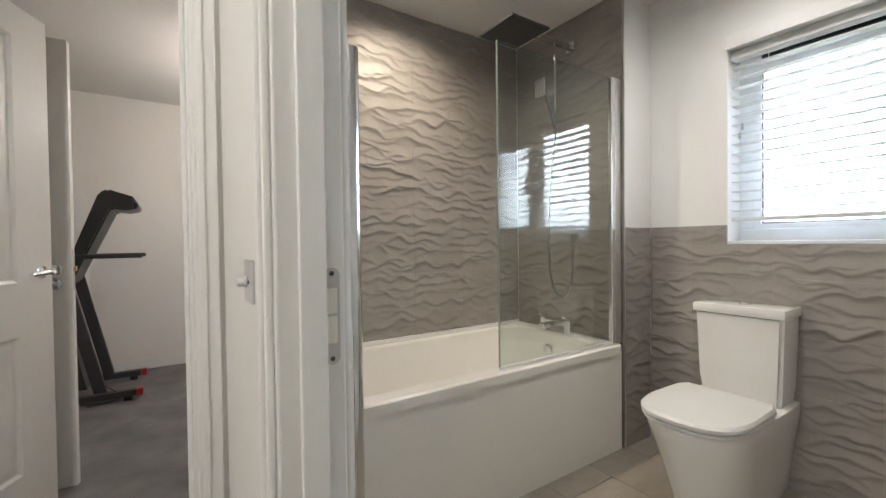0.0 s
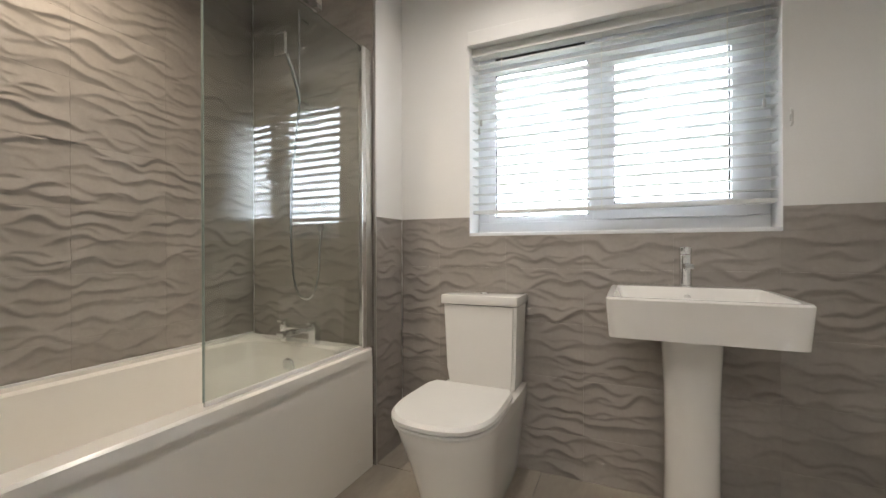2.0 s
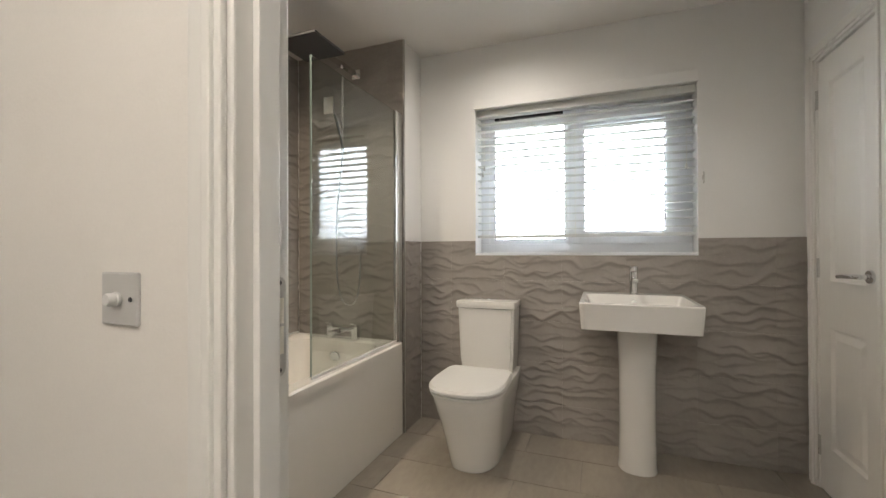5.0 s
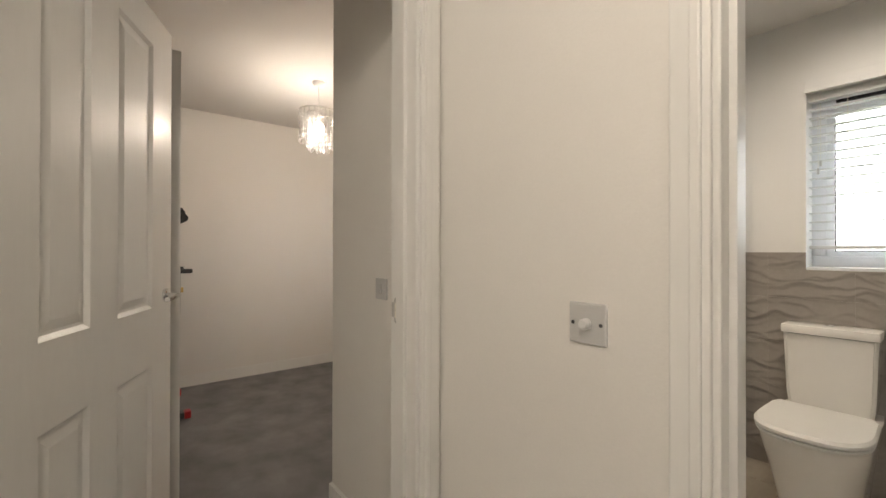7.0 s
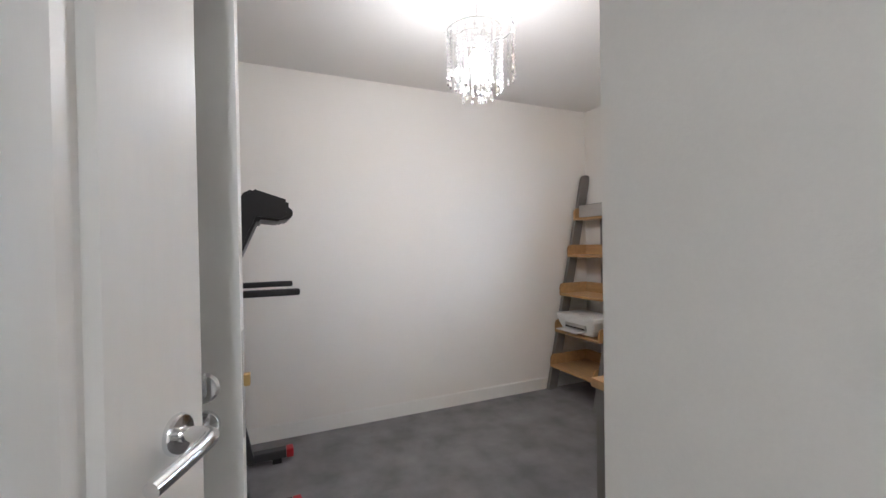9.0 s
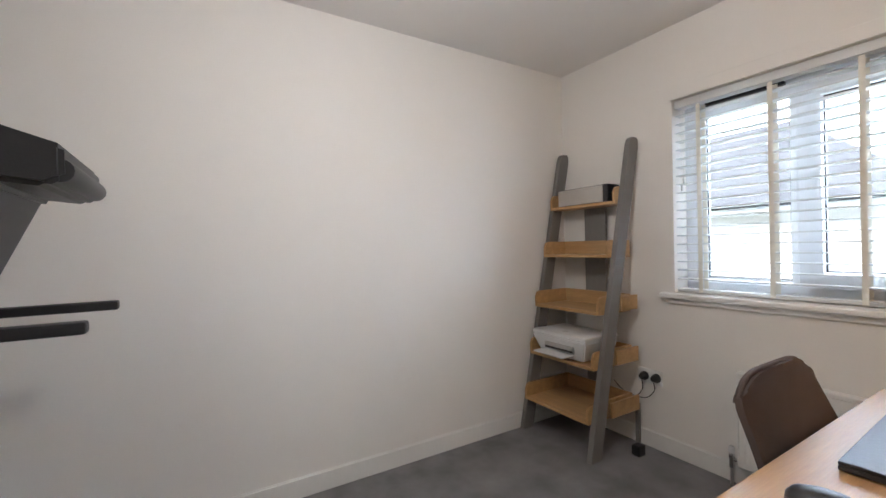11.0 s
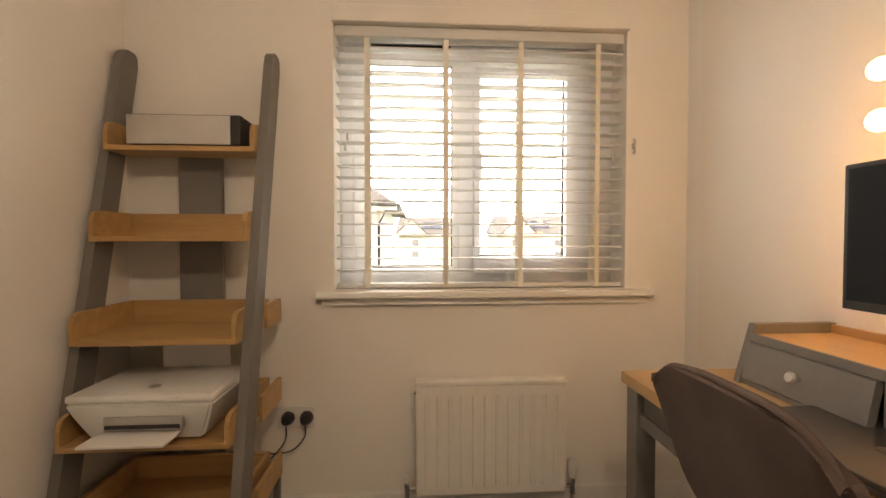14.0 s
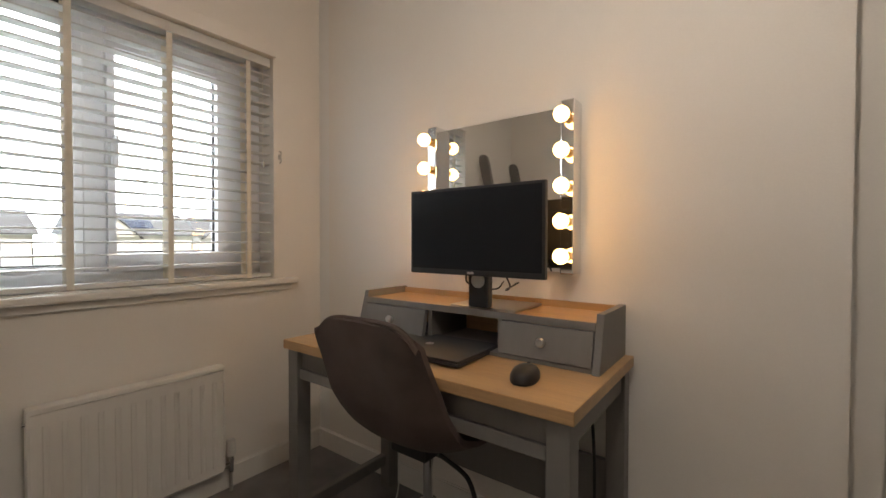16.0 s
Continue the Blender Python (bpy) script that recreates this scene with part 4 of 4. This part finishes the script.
def build_chair():
    c = thing("office_chair", "brown-grey velvet swivel chair pushed under the desk", "chair", at=pose(-2.368, 1.60, 0, 0, 0, 0))
    # local +x faces the desk
    prof = [(0.20, 0.505), (0.16, 0.515), (0.05, 0.50), (-0.08, 0.498), (-0.155, 0.525), (-0.205, 0.585), (-0.235, 0.65), (-0.258, 0.75), (-0.275, 0.84), (-0.283, 0.885)]
    prof = smooth_path([(x, 0, z) for x, z in prof], 3)
    nu = 16
    outer, inner = [], []
    for k, p in enumerate(prof):
        f = k / (len(prof) - 1)
        q = prof[min(k + 1, len(prof) - 1)] - prof[max(k - 1, 0)]
        nrm = Vector((-q.z, 0, q.x)).normalized()
        up = max(0.0, min(1.0, (f - 0.38) / 0.35))
        w = 0.218 + 0.022 * math.sin(math.pi * min(1, f * 1.3)) - 0.022 * max(0, f - 0.75) / 0.25
        wrap = 0.055 * math.sin(math.pi * min(1, max(0, (f - 0.1) / 0.75)))
        ro, ri = [], []
        for i in range(nu + 1):
            u = -1 + 2 * i / nu
            e = abs(u) ** 2.6
            corner = 0.06 * max(0, (f - 0.84) / 0.16) ** 2 * abs(u) ** 4.5
            base_p = Vector((p.x, u * w, p.z - corner))
            side = Vector((0.9 * up + 0.0, 0, 1 - up)) * (wrap * e)
            t = 0.018 * (1 - 0.55 * e)
            ro.append(base_p + side + nrm * -t)
            ri.append(base_p + side + nrm * t)
        outer.append(ro)
        inner.append(ri)
    bm = bmesh.new()
    loft(bm, [o + i[::-1] for o, i in zip(outer, inner)])
    part("seat_shell", bm, "fabric", c, "padded velvet bucket shell", True)
    part("piping", tubed([tuple((outer[-1][i] + inner[-1][i]) / 2 + Vector((0, 0, 0.001))) for i in range(0, nu + 1, 2)], 0.006, 8), "fabric", c, "", True)
    part("mechanism", boxed(-0.10, 0.10, -0.07, 0.07, 0.44, 0.475, bevel=0.006), "black", c)
    part("gas_lift", lathe(bmesh.new(), [(0.028, 0.10), (0.028, 0.26), (0.016, 0.262), (0.016, 0.45)], None, 20), "chrome", c, "chrome gas lift column", True)
    part("lift_lever", tubed([(0.0, -0.05, 0.42), (-0.02, -0.16, 0.40), (-0.03, -0.20, 0.35), (-0.035, -0.22, 0.31)], 0.007, 8), "black", c, "", True)
    part("lever_paddle", boxed(-0.05, -0.02, -0.24, -0.205, 0.265, 0.325, bevel=0.008), "black", c)
    part("hub", lathe(bmesh.new(), [(0.045, 0.075), (0.048, 0.09), (0.04, 0.13)], None, 20), "chrome", c, "", True)
    for i in range(5):
        a = radians(72 * i + 20)
        d = Vector((math.cos(a), math.sin(a), 0))
        leg = part("base_leg", tubed([tuple(d * 0.03 + Vector((0, 0, 0.10))), tuple(d * 0.16 + Vector((0, 0, 0.092))), tuple(d * 0.28 + Vector((0, 0, 0.07)))], 0.015, 10), "chrome", c, "", True)
        part("caster", lathe(bmesh.new(), [(0.02, -0.02), (0.026, -0.014), (0.026, 0.014), (0.02, 0.02)], pose(d.x * 0.28, d.y * 0.28, 0.026, 90, 0, math.degrees(a)), 16), "black", leg)


def build_laptop():
    l = thing("laptop", "closed black laptop lying on the desk", "laptop", at=pose(-2.36, 1.60, 0.7455, 0, 0, 2))
    part("base", boxed(-0.125, 0.125, -0.19, 0.19, 0.003, 0.013, bevel=0.003), "darkgrey", l)
    part("lid", boxed(-0.125, 0.125, -0.19, 0.19, 0.0135, 0.021, bevel=0.003), "darkgrey", l)
    part("lid_badge", lathe(bmesh.new(), [(0.014, 0.0205), (0.014, 0.0218)], pose(0, 0, 0), 20), "steel", l)
    for x in (-0.1, 0.1):
        for y in (-0.15, 0.15):
            part("foot", boxed(x - 0.01, x + 0.01, y - 0.01, y + 0.01, 0, 0.0032), "black", l)


def build_mouse():
    m = thing("computer_mouse", "black cordless computer mouse on the desk", "mouse", at=pose(-2.44, 1.225, 0.7455, 0, 0, 10))
    bm = bmesh.new()
    loft(bm, [superring(0, 0, 0.058 * a, 0.035 * a, z, 28, 2.3) for z, a in ((0.0, 0.94), (0.006, 1.0), (0.018, 0.97), (0.028, 0.82), (0.034, 0.55), (0.0365, 0.2))])
    part("shell", bm, "black", m, "", True)
    part("wheel", lathe(bmesh.new(), [(0.008, -0.004), (0.010, 0), (0.008, 0.004)], pose(0.034, 0, 0.028, 90), 14), "darkgrey", m)


def build_pendant():
    p = thing("pendant_light", "crystal bead pendant light hanging from the ceiling, lit", "pendant light", at=pose(-3.03, 0.862, H))
    part("ceiling_rose", lathe(bmesh.new(), [(0.045, 0), (0.045, -0.012), (0.03, -0.03), (0.008, -0.036)], None, 24), "plastic", p, "", True)
    part("flex", tube(bmesh.new(), [(0, 0, -0.03), (0, 0, -0.27)], 0.003, 6), "plastic", p)
    part("lamp_holder", lathe(bmesh.new(), [(0.016, -0.24), (0.018, -0.30), (0.014, -0.305)], None, 16), "plastic", p, "", True)
    bm = bmesh.new()
    lathe(bm, [(0.010, -0.29), (0.022, -0.30), (0.036, -0.325), (0.038, -0.345), (0.028, -0.37), (0.004, -0.383)], None, 16)
    bl = part("bulb", bm, "bulb2", p, "bright white bulb", True)
    bl.visible_shadow = False
    # a spiral band of metal carries the strings of beads
    band = []
    for i in range(80):
        f = i / 79
        a = f * 4 * math.pi + 0.6
        r = 0.165 - 0.105 * f
        band.append((r * math.cos(a), r * math.sin(a), -0.20 - 0.035 * f))
    part("spiral_band", tube(bmesh.new(), band, 0.0042, 6), "steel", p, "thin polished spiral frame")
    for a in (0, 2.1, 4.2):
        part("spoke", tube(bmesh.new(), [(0, 0, -0.245), (0.15 * math.cos(a), 0.15 * math.sin(a), -0.205)], 0.002, 5), "steel", p)
    rnd = random.Random(4)
    bead = None
    for k in range(0, 80, 2):
        x, y, z = band[k]
        ln = 0.175 + 0.07 * rnd.random()
        if bead is None or k % 6 == 0:
            bm = bmesh.new()
            zz = 0.0
            q = 0
            while zz < ln:
                r = 0.0075 if q % 2 else 0.0055
                bmesh.ops.create_icosphere(bm, subdivisions=1, radius=r, matrix=pose(0, 0, -zz - 0.01))
                zz += 0.0165
                q += 1
            lathe(bm, [(0.001, -ln - 0.045), (0.008, -ln - 0.03), (0.002, -ln - 0.005)], None, 6)
            bead = mesh_of("bead_string", bm, "crystal")
        s = new("bead_string", bead)
        s.parent = p
        s.matrix_parent_inverse = Matrix()
        s.location = (x, y, z)
        s.visible_shadow = False


def build_treadmill():
    t = thing("treadmill", "folded black treadmill with red end caps", "treadmill")
    for x in (-3.965, -3.42):
        part("base_rail", boxed(x - 0.03, x + 0.03, -0.75, 0.075, 0.03, 0.075, bevel=0.006), "darkgrey", t)
        part("end_cap", boxed(x - 0.032, x + 0.032, 0.0755, 0.115, 0.028, 0.077, bevel=0.008), "red", t, "red plastic end cap")
        part("foot", boxed(x - 0.025, x + 0.025, 0.0, 0.05, 0.0, 0.03, bevel=0.004), "black", t)
        part("foot", boxed(x - 0.025, x + 0.025, -0.7, -0.65, 0.0, 0.03, bevel=0.004), "black", t)
        s = 0.03 if x < -3.7 else -0.03
        bm = bmesh.new()
        loft(bm, [[(x + s - 0.02, y - 0.035, z), (x + s + 0.02, y - 0.035, z), (x + s + 0.02, y + 0.035, z), (x + s - 0.02, y + 0.035, z)] for y, z in ((-0.13, 0.07), (-0.30, 0.86), (-0.32, 0.95))])
        part("upright", bm, "darkgrey", t)
        part("handlebar", boxed(x + s - 0.022, x + s + 0.022, -0.33, 0.125, 1.015, 1.045, bevel=0.008), "black", t)
    bm = bmesh.new()
    prof = [(-0.36, 0.80), (-0.28, 0.84), (-0.05, 1.37), (0.05, 1.36), (0.085, 1.38), (0.085, 1.46), (-0.07, 1.51), (-0.12, 1.48)]
    loft(bm, [[(xx, yy, zz) for yy, zz in prof] for xx in (-3.92, -3.47)])
    bmesh.ops.bevel(bm, geom=bm.edges[:], offset=0.012, segments=2, affect="EDGES")
    part("console", bm, "black", t)
    part("console_roller", lathe(bmesh.new(), [(0.028, -0.21), (0.03, -0.2), (0.03, 0.2), (0.028, 0.21)], pose(-3.695, 0.075, 1.40, 0, 90), 16), "black", t, "", True)
    bm = bmesh.new()
    loft(bm, [[(-3.90, y - 0.05, z), (-3.49, y - 0.05, z), (-3.49, y + 0.03, z), (-3.90, y + 0.03, z)] for y, z in ((-0.24, 0.10), (-0.42, 1.05))])
    part("running_deck", bm, "darkgrey", t, "running deck folded upright")
    part("power_cable", tubed([(-3.43, -0.10, 0.12), (-3.40, -0.02, 0.05), (-3.42, -0.06, 0.012), (-3.38, -0.2, 0.008)], 0.004, 6), "black", t)


def build_clutter():
    g = thing("spectacles", "dark folded spectacles lying on the desk", "glasses")
    z = 0.757
    for y in (1.90, 1.955):
        part("lens_rim", tube(bmesh.new(), [(-2.44 + 0.02 * math.cos(a), y + 0.024 * math.sin(a), z + 0.012 * math.sin(a * 1.0) * 0) for a in [k * math.pi / 8 for k in range(17)]], 0.002, 6), "black", g)
    part("bridge", tubed([(-2.44, 1.924, z), (-2.445, 1.93, z + 0.003), (-2.44, 1.933, z)], 0.002, 6), "black", g)
    part("arm", tubed([(-2.43, 1.878, z), (-2.40, 1.90, z + 0.012), (-2.36, 1.98, z + 0.006)], 0.0022, 6), "black", g)
    c = thing("charging_cable", "black cable coiled on the desk", "cable")
    part("cable", tubed([(-2.40, 1.80, 0.7485), (-2.46, 1.84, 0.749), (-2.43, 1.90, 0.7485), (-2.38, 1.87, 0.75), (-2.37, 1.80, 0.7485), (-2.36, 1.70, 0.7485)], 0.0026, 6), "black", c, "", True)
    f = thing("extension_lead", "black adaptor and tangled cables on the carpet", "cable")
    part("adaptor", boxed(-2.30, -2.18, 1.66, 1.71, 0.002, 0.032, bevel=0.005), "black", f)
    rnd = random.Random(9)
    for k in range(4):
        pts = [(-2.25 + 0.13 * math.cos(a + k) + 0.03 * rnd.random(), 1.78 + 0.10 * math.sin(a * 1.1 + k) + 0.03 * rnd.random(), 0.006 + 0.004 * k) for a in [j * 0.9 for j in range(9)]]
        part("cable", tubed(pts, 0.003, 6), "black", f, "", True)
    part("white_cable", tubed([(-2.05, 2.0, 0.5), (-2.06, 2.02, 0.25), (-2.10, 1.98, 0.05), (-2.2, 1.93, 0.006), (-2.36, 1.88, 0.006), (-2.34, 1.74, 0.006)], 0.003, 6), "plastic", f, "", True)
    for y in (1.16, 1.24):
        h = thing("hanging_cable", "black cable hanging behind the desk", "cable")
        part("cable", tubed([(-2.10, y, 0.56), (-2.14, y - 0.02, 0.4), (-2.13, y - 0.01, 0.2), (-2.12, y + 0.05, 0.006)], 0.005, 8), "black", h, "", True)
    a = thing("power_adaptor", "black power adaptor fixed under the desk", "adaptor")
    part("body", boxed(-2.42, -2.34, 1.20, 1.26, 0.565, 0.61, bevel=0.01), "black", a)
    part("bracket", boxed(-2.40, -2.36, 1.21, 1.25, 0.61, 0.713), "black", a)
    p = thing("plug", "black plug lying by the skirting under the shelves", "plug")
    part("body", boxed(-3.64, -3.59, 2.44, 2.50, 0.002, 0.06, bevel=0.008), "black", p)


build_ladder_shelf()
build_printer()
build_file_box()
build_radiator()
build_socket()
build_desk()
build_monitor()
build_mirror()
build_chair()
build_laptop()
build_mouse()
build_pendant()
build_treadmill()
build_clutter()


# ---- outside ----
setting("backdrop", boxed(-700, 700, 330, 331, -20, 420), "skyglow", "bright white hazy sky", "sky")
setting("ground", boxed(-400, 400, WY + 0.4, 800, -3.0, -2.8), "grass", "lawns and paving of the estate", "ground")


def build_house(name, x0, x1, y0, y1, eave, ridge, label, hip=True, gables=(), solar=False, group="", glazed=True):
    h = thing(name, label, "house", group)
    part("wall", boxed(x0, x1, y0, y1, -2.8, eave), "render", h)
    o = 0.45
    bm = bmesh.new()
    cy = (y0 + y1) / 2
    in_ = (y1 - y0) / 2 if hip else 0.0
    v = [bm.verts.new(p) for p in ((x0 - o, y0 - o, eave), (x1 + o, y0 - o, eave), (x1 + o, y1 + o, eave), (x0 - o, y1 + o, eave), (x0 + in_, cy, ridge), (x1 - in_, cy, ridge))]
    for f in ((0, 1, 5, 4), (2, 3, 4, 5), (1, 2, 5), (3, 0, 4), (3, 2, 1, 0)):
        bm.faces.new([v[i] for i in f])
    part("roof", bm, "rooftile", h, "grey tiled roof")
    part("fascia", boxed(x0 - o, x1 + o, y0 - o - 0.03, y0 - o, eave - 0.16, eave + 0.02), "upvc", h)
    part("gutter", boxed(x0 - o, x1 + o, y0 - o - 0.13, y0 - o - 0.03, eave - 0.06, eave + 0.03, bevel=0.02), "black", h)
    part("gutter", boxed(x1 + o, x1 + o + 0.1, y0 - o, y1 + o, eave - 0.06, eave + 0.03, bevel=0.02), "black", h)
    part("downpipe", tube(bmesh.new(), [(x1 - 0.05, y0 - 0.08, -2.8), (x1 - 0.05, y0 - 0.08, eave - 0.5), (x1 + 0.2, y0 - o, eave - 0.1)], 0.04, 8), "black", h)
    for gx, gw in gables:
        bm = bmesh.new()
        loft(bm, [[(gx - gw / 2, yy, eave - 0.3), (gx + gw / 2, yy, eave - 0.3), (gx, yy, eave + gw * 0.42)] for yy in (y0 - 0.5, cy)])
        part("gable", bm, "render", h)
        for s in (-1, 1):
            bm = bmesh.new()
            loft(bm, [[(gx + s * (gw / 2 + 0.25), yy, eave - 0.5), (gx, yy, eave + gw * 0.42 + 0.02), (gx, yy, eave + gw * 0.42 + 0.16), (gx + s * (gw / 2 + 0.25), yy, eave - 0.34)] for yy in (y0 - 0.75, cy)])
            part("gable_roof", bm, "rooftile", h)
    w = x1 - x0
    for fx in (0.22, 0.75) if glazed else ():
        for z in (-1.7, eave - 1.9):
            q = part("window", boxed(x0 + w * fx - 0.6, x0 + w * fx + 0.6, y0 - 0.03, y0 + 0.02, z, z + 1.15), "upvc", h)
            part("pane", boxed(x0 + w * fx - 0.5, x0 + w * fx + 0.5, y0 - 0.04, y0 - 0.031, z + 0.1, z + 1.05), "farglass", q)
    if solar:
        k = (ridge - eave) / (cy - y0 + o)
        for i in range(4):
            bm = bmesh.new()
            a = x0 + w * 0.3 + i * 1.05
            za, zb = eave + k * 1.2 + 0.06, eave + k * 2.8 + 0.06
            loft(bm, [[(a, y0 - o + 1.2, za), (a + 1, y0 - o + 1.2, za), (a + 1, y0 - o + 2.8, zb), (a, y0 - o + 2.8, zb)], [(a, y0 - o + 1.2, za + 0.05), (a + 1, y0 - o + 1.2, za + 0.05), (a + 1, y0 - o + 2.8, zb + 0.05), (a, y0 - o + 2.8, zb + 0.05)]])
            part("solar_panel", bm, "solar", h)
    return h


build_house("house", -14.0, -4.15, 12.4, 18.5, 2.05, 4.7, "white rendered neighbouring house with a grey hipped roof", glazed=False)
for i, (x, y, g, so) in enumerate(((-34, 64, ((-30, 5),), False), (-20, 60, ((-17, 5.5),), False), (-6, 62, ((-4, 5),), True), (8, 58, ((11, 5.5),), True), (22, 62, ((25, 5),), False), (37, 66, ((40, 5),), True), (52, 70, (), False))):
    build_house("house", x, x + 11.5, y, y + 8, 1.9, 4.6, "white rendered house with a grey roof in the far row", hip=False, gables=g, solar=so, group="far row of houses")


# ---- tiles ----
def crest(k, u):
    """Height on the wall of the k-th dune crest, and how proud it stands."""
    z = 0.034 * k + 0.060 * noise.noise((u * 7.6 + 3.7 * k, 1.7 * k, 0.4)) + 0.020 * noise.noise((u * 15.0 - 5.3 * k, 2.9 * k, 8.2))
    return z, 0.58 + 0.95 * noise.noise((u * 6.0 + 9.1 * k, 4.3 * k, 3.3))


def wave(v, crests):
    """Relief of the wall tiles: overlapping dunes, hollow under each crest and sloping up to it."""
    h = 0.0
    for z, amp in crests:
        d = v - z
        if 0 <= d < 0.07:
            h = max(h, amp * (1 - d / 0.07) ** 1.8)
        elif -0.036 < d < 0:
            h = max(h, amp * (1 + d / 0.036) ** 2.2)
    return min(1.15, h)


TW, TH, DEEP = 0.345, 0.2435, 0.0092
Z_TOP = 1.168


def wave_tile(parent, origin, ua, n, u0, u1, z0, z1):
    """One tile on the plane through origin: ua runs along the wall, n out of it."""
    g = 0.0002
    a, b, c, d = u0 + g, u1 - g, z0 + g, z1 - g
    if b - a < 0.01 or d - c < 0.01:
        return
    nu, nv = max(2, round((b - a) / 0.0095)), max(2, round((d - c) / 0.0040))
    verts, faces = [], []
    ks = range(math.floor(c / 0.034) - 5, math.floor(d / 0.034) + 4)
    columns = [[(z, min(1.15, max(0.06, amp))) for z, amp in (crest(k, a + (b - a) * i / nu) for k in ks)] for i in range(nu + 1)]
    for j in range(nv + 1):
        for i in range(nu + 1):
            u, v = a + (b - a) * i / nu, c + (d - c) * j / nv
            edge_in = min(u - a, b - u, v - c, d - v) / 0.004
            hh = 0.002 + DEEP * wave(v, columns[i]) * min(1, 0.9 + edge_in)
            p = origin + ua * u + n * hh
            verts.append((p.x, p.y, v))
    for j in range(nv):
        for i in range(nu):
            q = j * (nu + 1) + i
            faces.append((q, q + 1, q + nu + 2, q + nu + 1))
    rim = [i for i in range(nu + 1)] + [j * (nu + 1) + nu for j in range(1, nv + 1)] + [nv * (nu + 1) + i for i in range(nu - 1, -1, -1)] + [j * (nu + 1) for j in range(nv - 1, 0, -1)]
    base_i = len(verts)
    for r in rim:
        x, y, z = verts[r]
        p = Vector((x, y, z))
        off = (p - origin).dot(n)
        p -= n * off
        verts.append(tuple(p))
    m = len(rim)
    for k in range(m):
        faces.append((rim[k], base_i + k, base_i + (k + 1) % m, rim[(k + 1) % m]))
    me = bpy.data.meshes.new("tile")
    me.from_pydata(verts, [], faces)
    if (Vector(me.polygons[0].normal)).dot(n) < 0:
        me.flip_normals()
    me.materials.append(M["tile"])
    me.shade_smooth()
    me.set_sharp_from_angle(angle=radians(50))
    ob = new("tile", me)
    ob.parent = parent


def tile_wall(name, origin, ua, n, u0, u1, z_hi, start, label, cut=None):
    """A wall of tiles from the floor to z_hi, set out from start along the wall."""
    a, b = origin + ua * u0, origin + ua * u1 - n * 0.006
    w = setting(name, boxed(min(a.x, b.x), max(a.x, b.x), min(a.y, b.y), max(a.y, b.y), 0, cut[2] if cut else z_hi), "grout", label, "wall tiles")
    if cut:
        for e0, e1 in ((u0, cut[0]), (cut[1], u1)):
            a, b = origin + ua * e0, origin + ua * e1 - n * 0.006
            part("backing", boxed(min(a.x, b.x), max(a.x, b.x), min(a.y, b.y), max(a.y, b.y), cut[2], z_hi), "grout", w)
    k0 = math.floor((u0 - start) / TW)
    u = start + k0 * TW
    while u < u1 - 0.005:
        z = Z_TOP - 5 * TH
        while z < z_hi - 0.005:
            lo, hi = max(z, 0.0), min(z + TH, z_hi)
            ca, cb = max(u, u0), min(u + TW, u1)
            if cut and ca >= cut[0] - 1e-3 and cb <= cut[1] + 1e-3 and lo >= cut[2] - 0.001:
                pass
            elif cut and cb > cut[0] and ca < cut[1] and hi > cut[2] + 0.001:
                wave_tile(w, origin, ua, n, ca, cb, lo, min(hi, cut[2]))
                if ca < cut[0] - 0.01:
                    wave_tile(w, origin, ua, n, ca, cut[0], max(lo, cut[2]), hi)
                if cb > cut[1] + 0.01:
                    wave_tile(w, origin, ua, n, cut[1], cb, max(lo, cut[2]), hi)
            elif hi > lo:
                wave_tile(w, origin, ua, n, ca, cb, lo, hi)
            z += TH
        u += TW
    return w


X, Y = Vector((1, 0, 0)), Vector((0, 1, 0))
tile_wall("wall_tiles_bath", Vector((BX0, 0, 0)), Y, X, 0.60, 2.284, H, 1.128, "grey wave-relief wall tiles along the bath")
tile_wall("wall_tiles_taps", Vector((0, 2.29, 0)), X, -Y, BX0 + 0.01, -1.008, H, -1.80, "grey wave-relief wall tiles at the tap end")
tile_wall("wall_tiles_window", Vector((0, BY1, 0)), X, -Y, -1.0, BX1, Z_TOP, -0.095, "half-height grey wave-relief wall tiles", cut=(W2[0], W2[1], W2[2] - 0.012))
tile_wall("wall_tiles_return", Vector((-1.006, 0, 0)), Y, X, 2.294, BY1 - 0.01, Z_TOP, 2.294, "grey wave-relief tiles on the boxed-out return")

floor_piece = None
for i in range(6):
    for j in range(9):
        x, y = BX0 + 0.02 + i * 0.602 - (0.3 if j % 2 else 0), LY + 0.06 + (j - 1) * 0.302
        a, b, c, d = max(x, BX0), min(x + 0.599, BX1), max(y, LY), min(y + 0.299, BY1 - 0.002)
        if b - a > 0.03 and d - c > 0.03 and b > -1.05:
            part("tile", boxed(a, b, c, d, -0.006, 0.0, bevel=0.0012), "floortile", bath_floor)
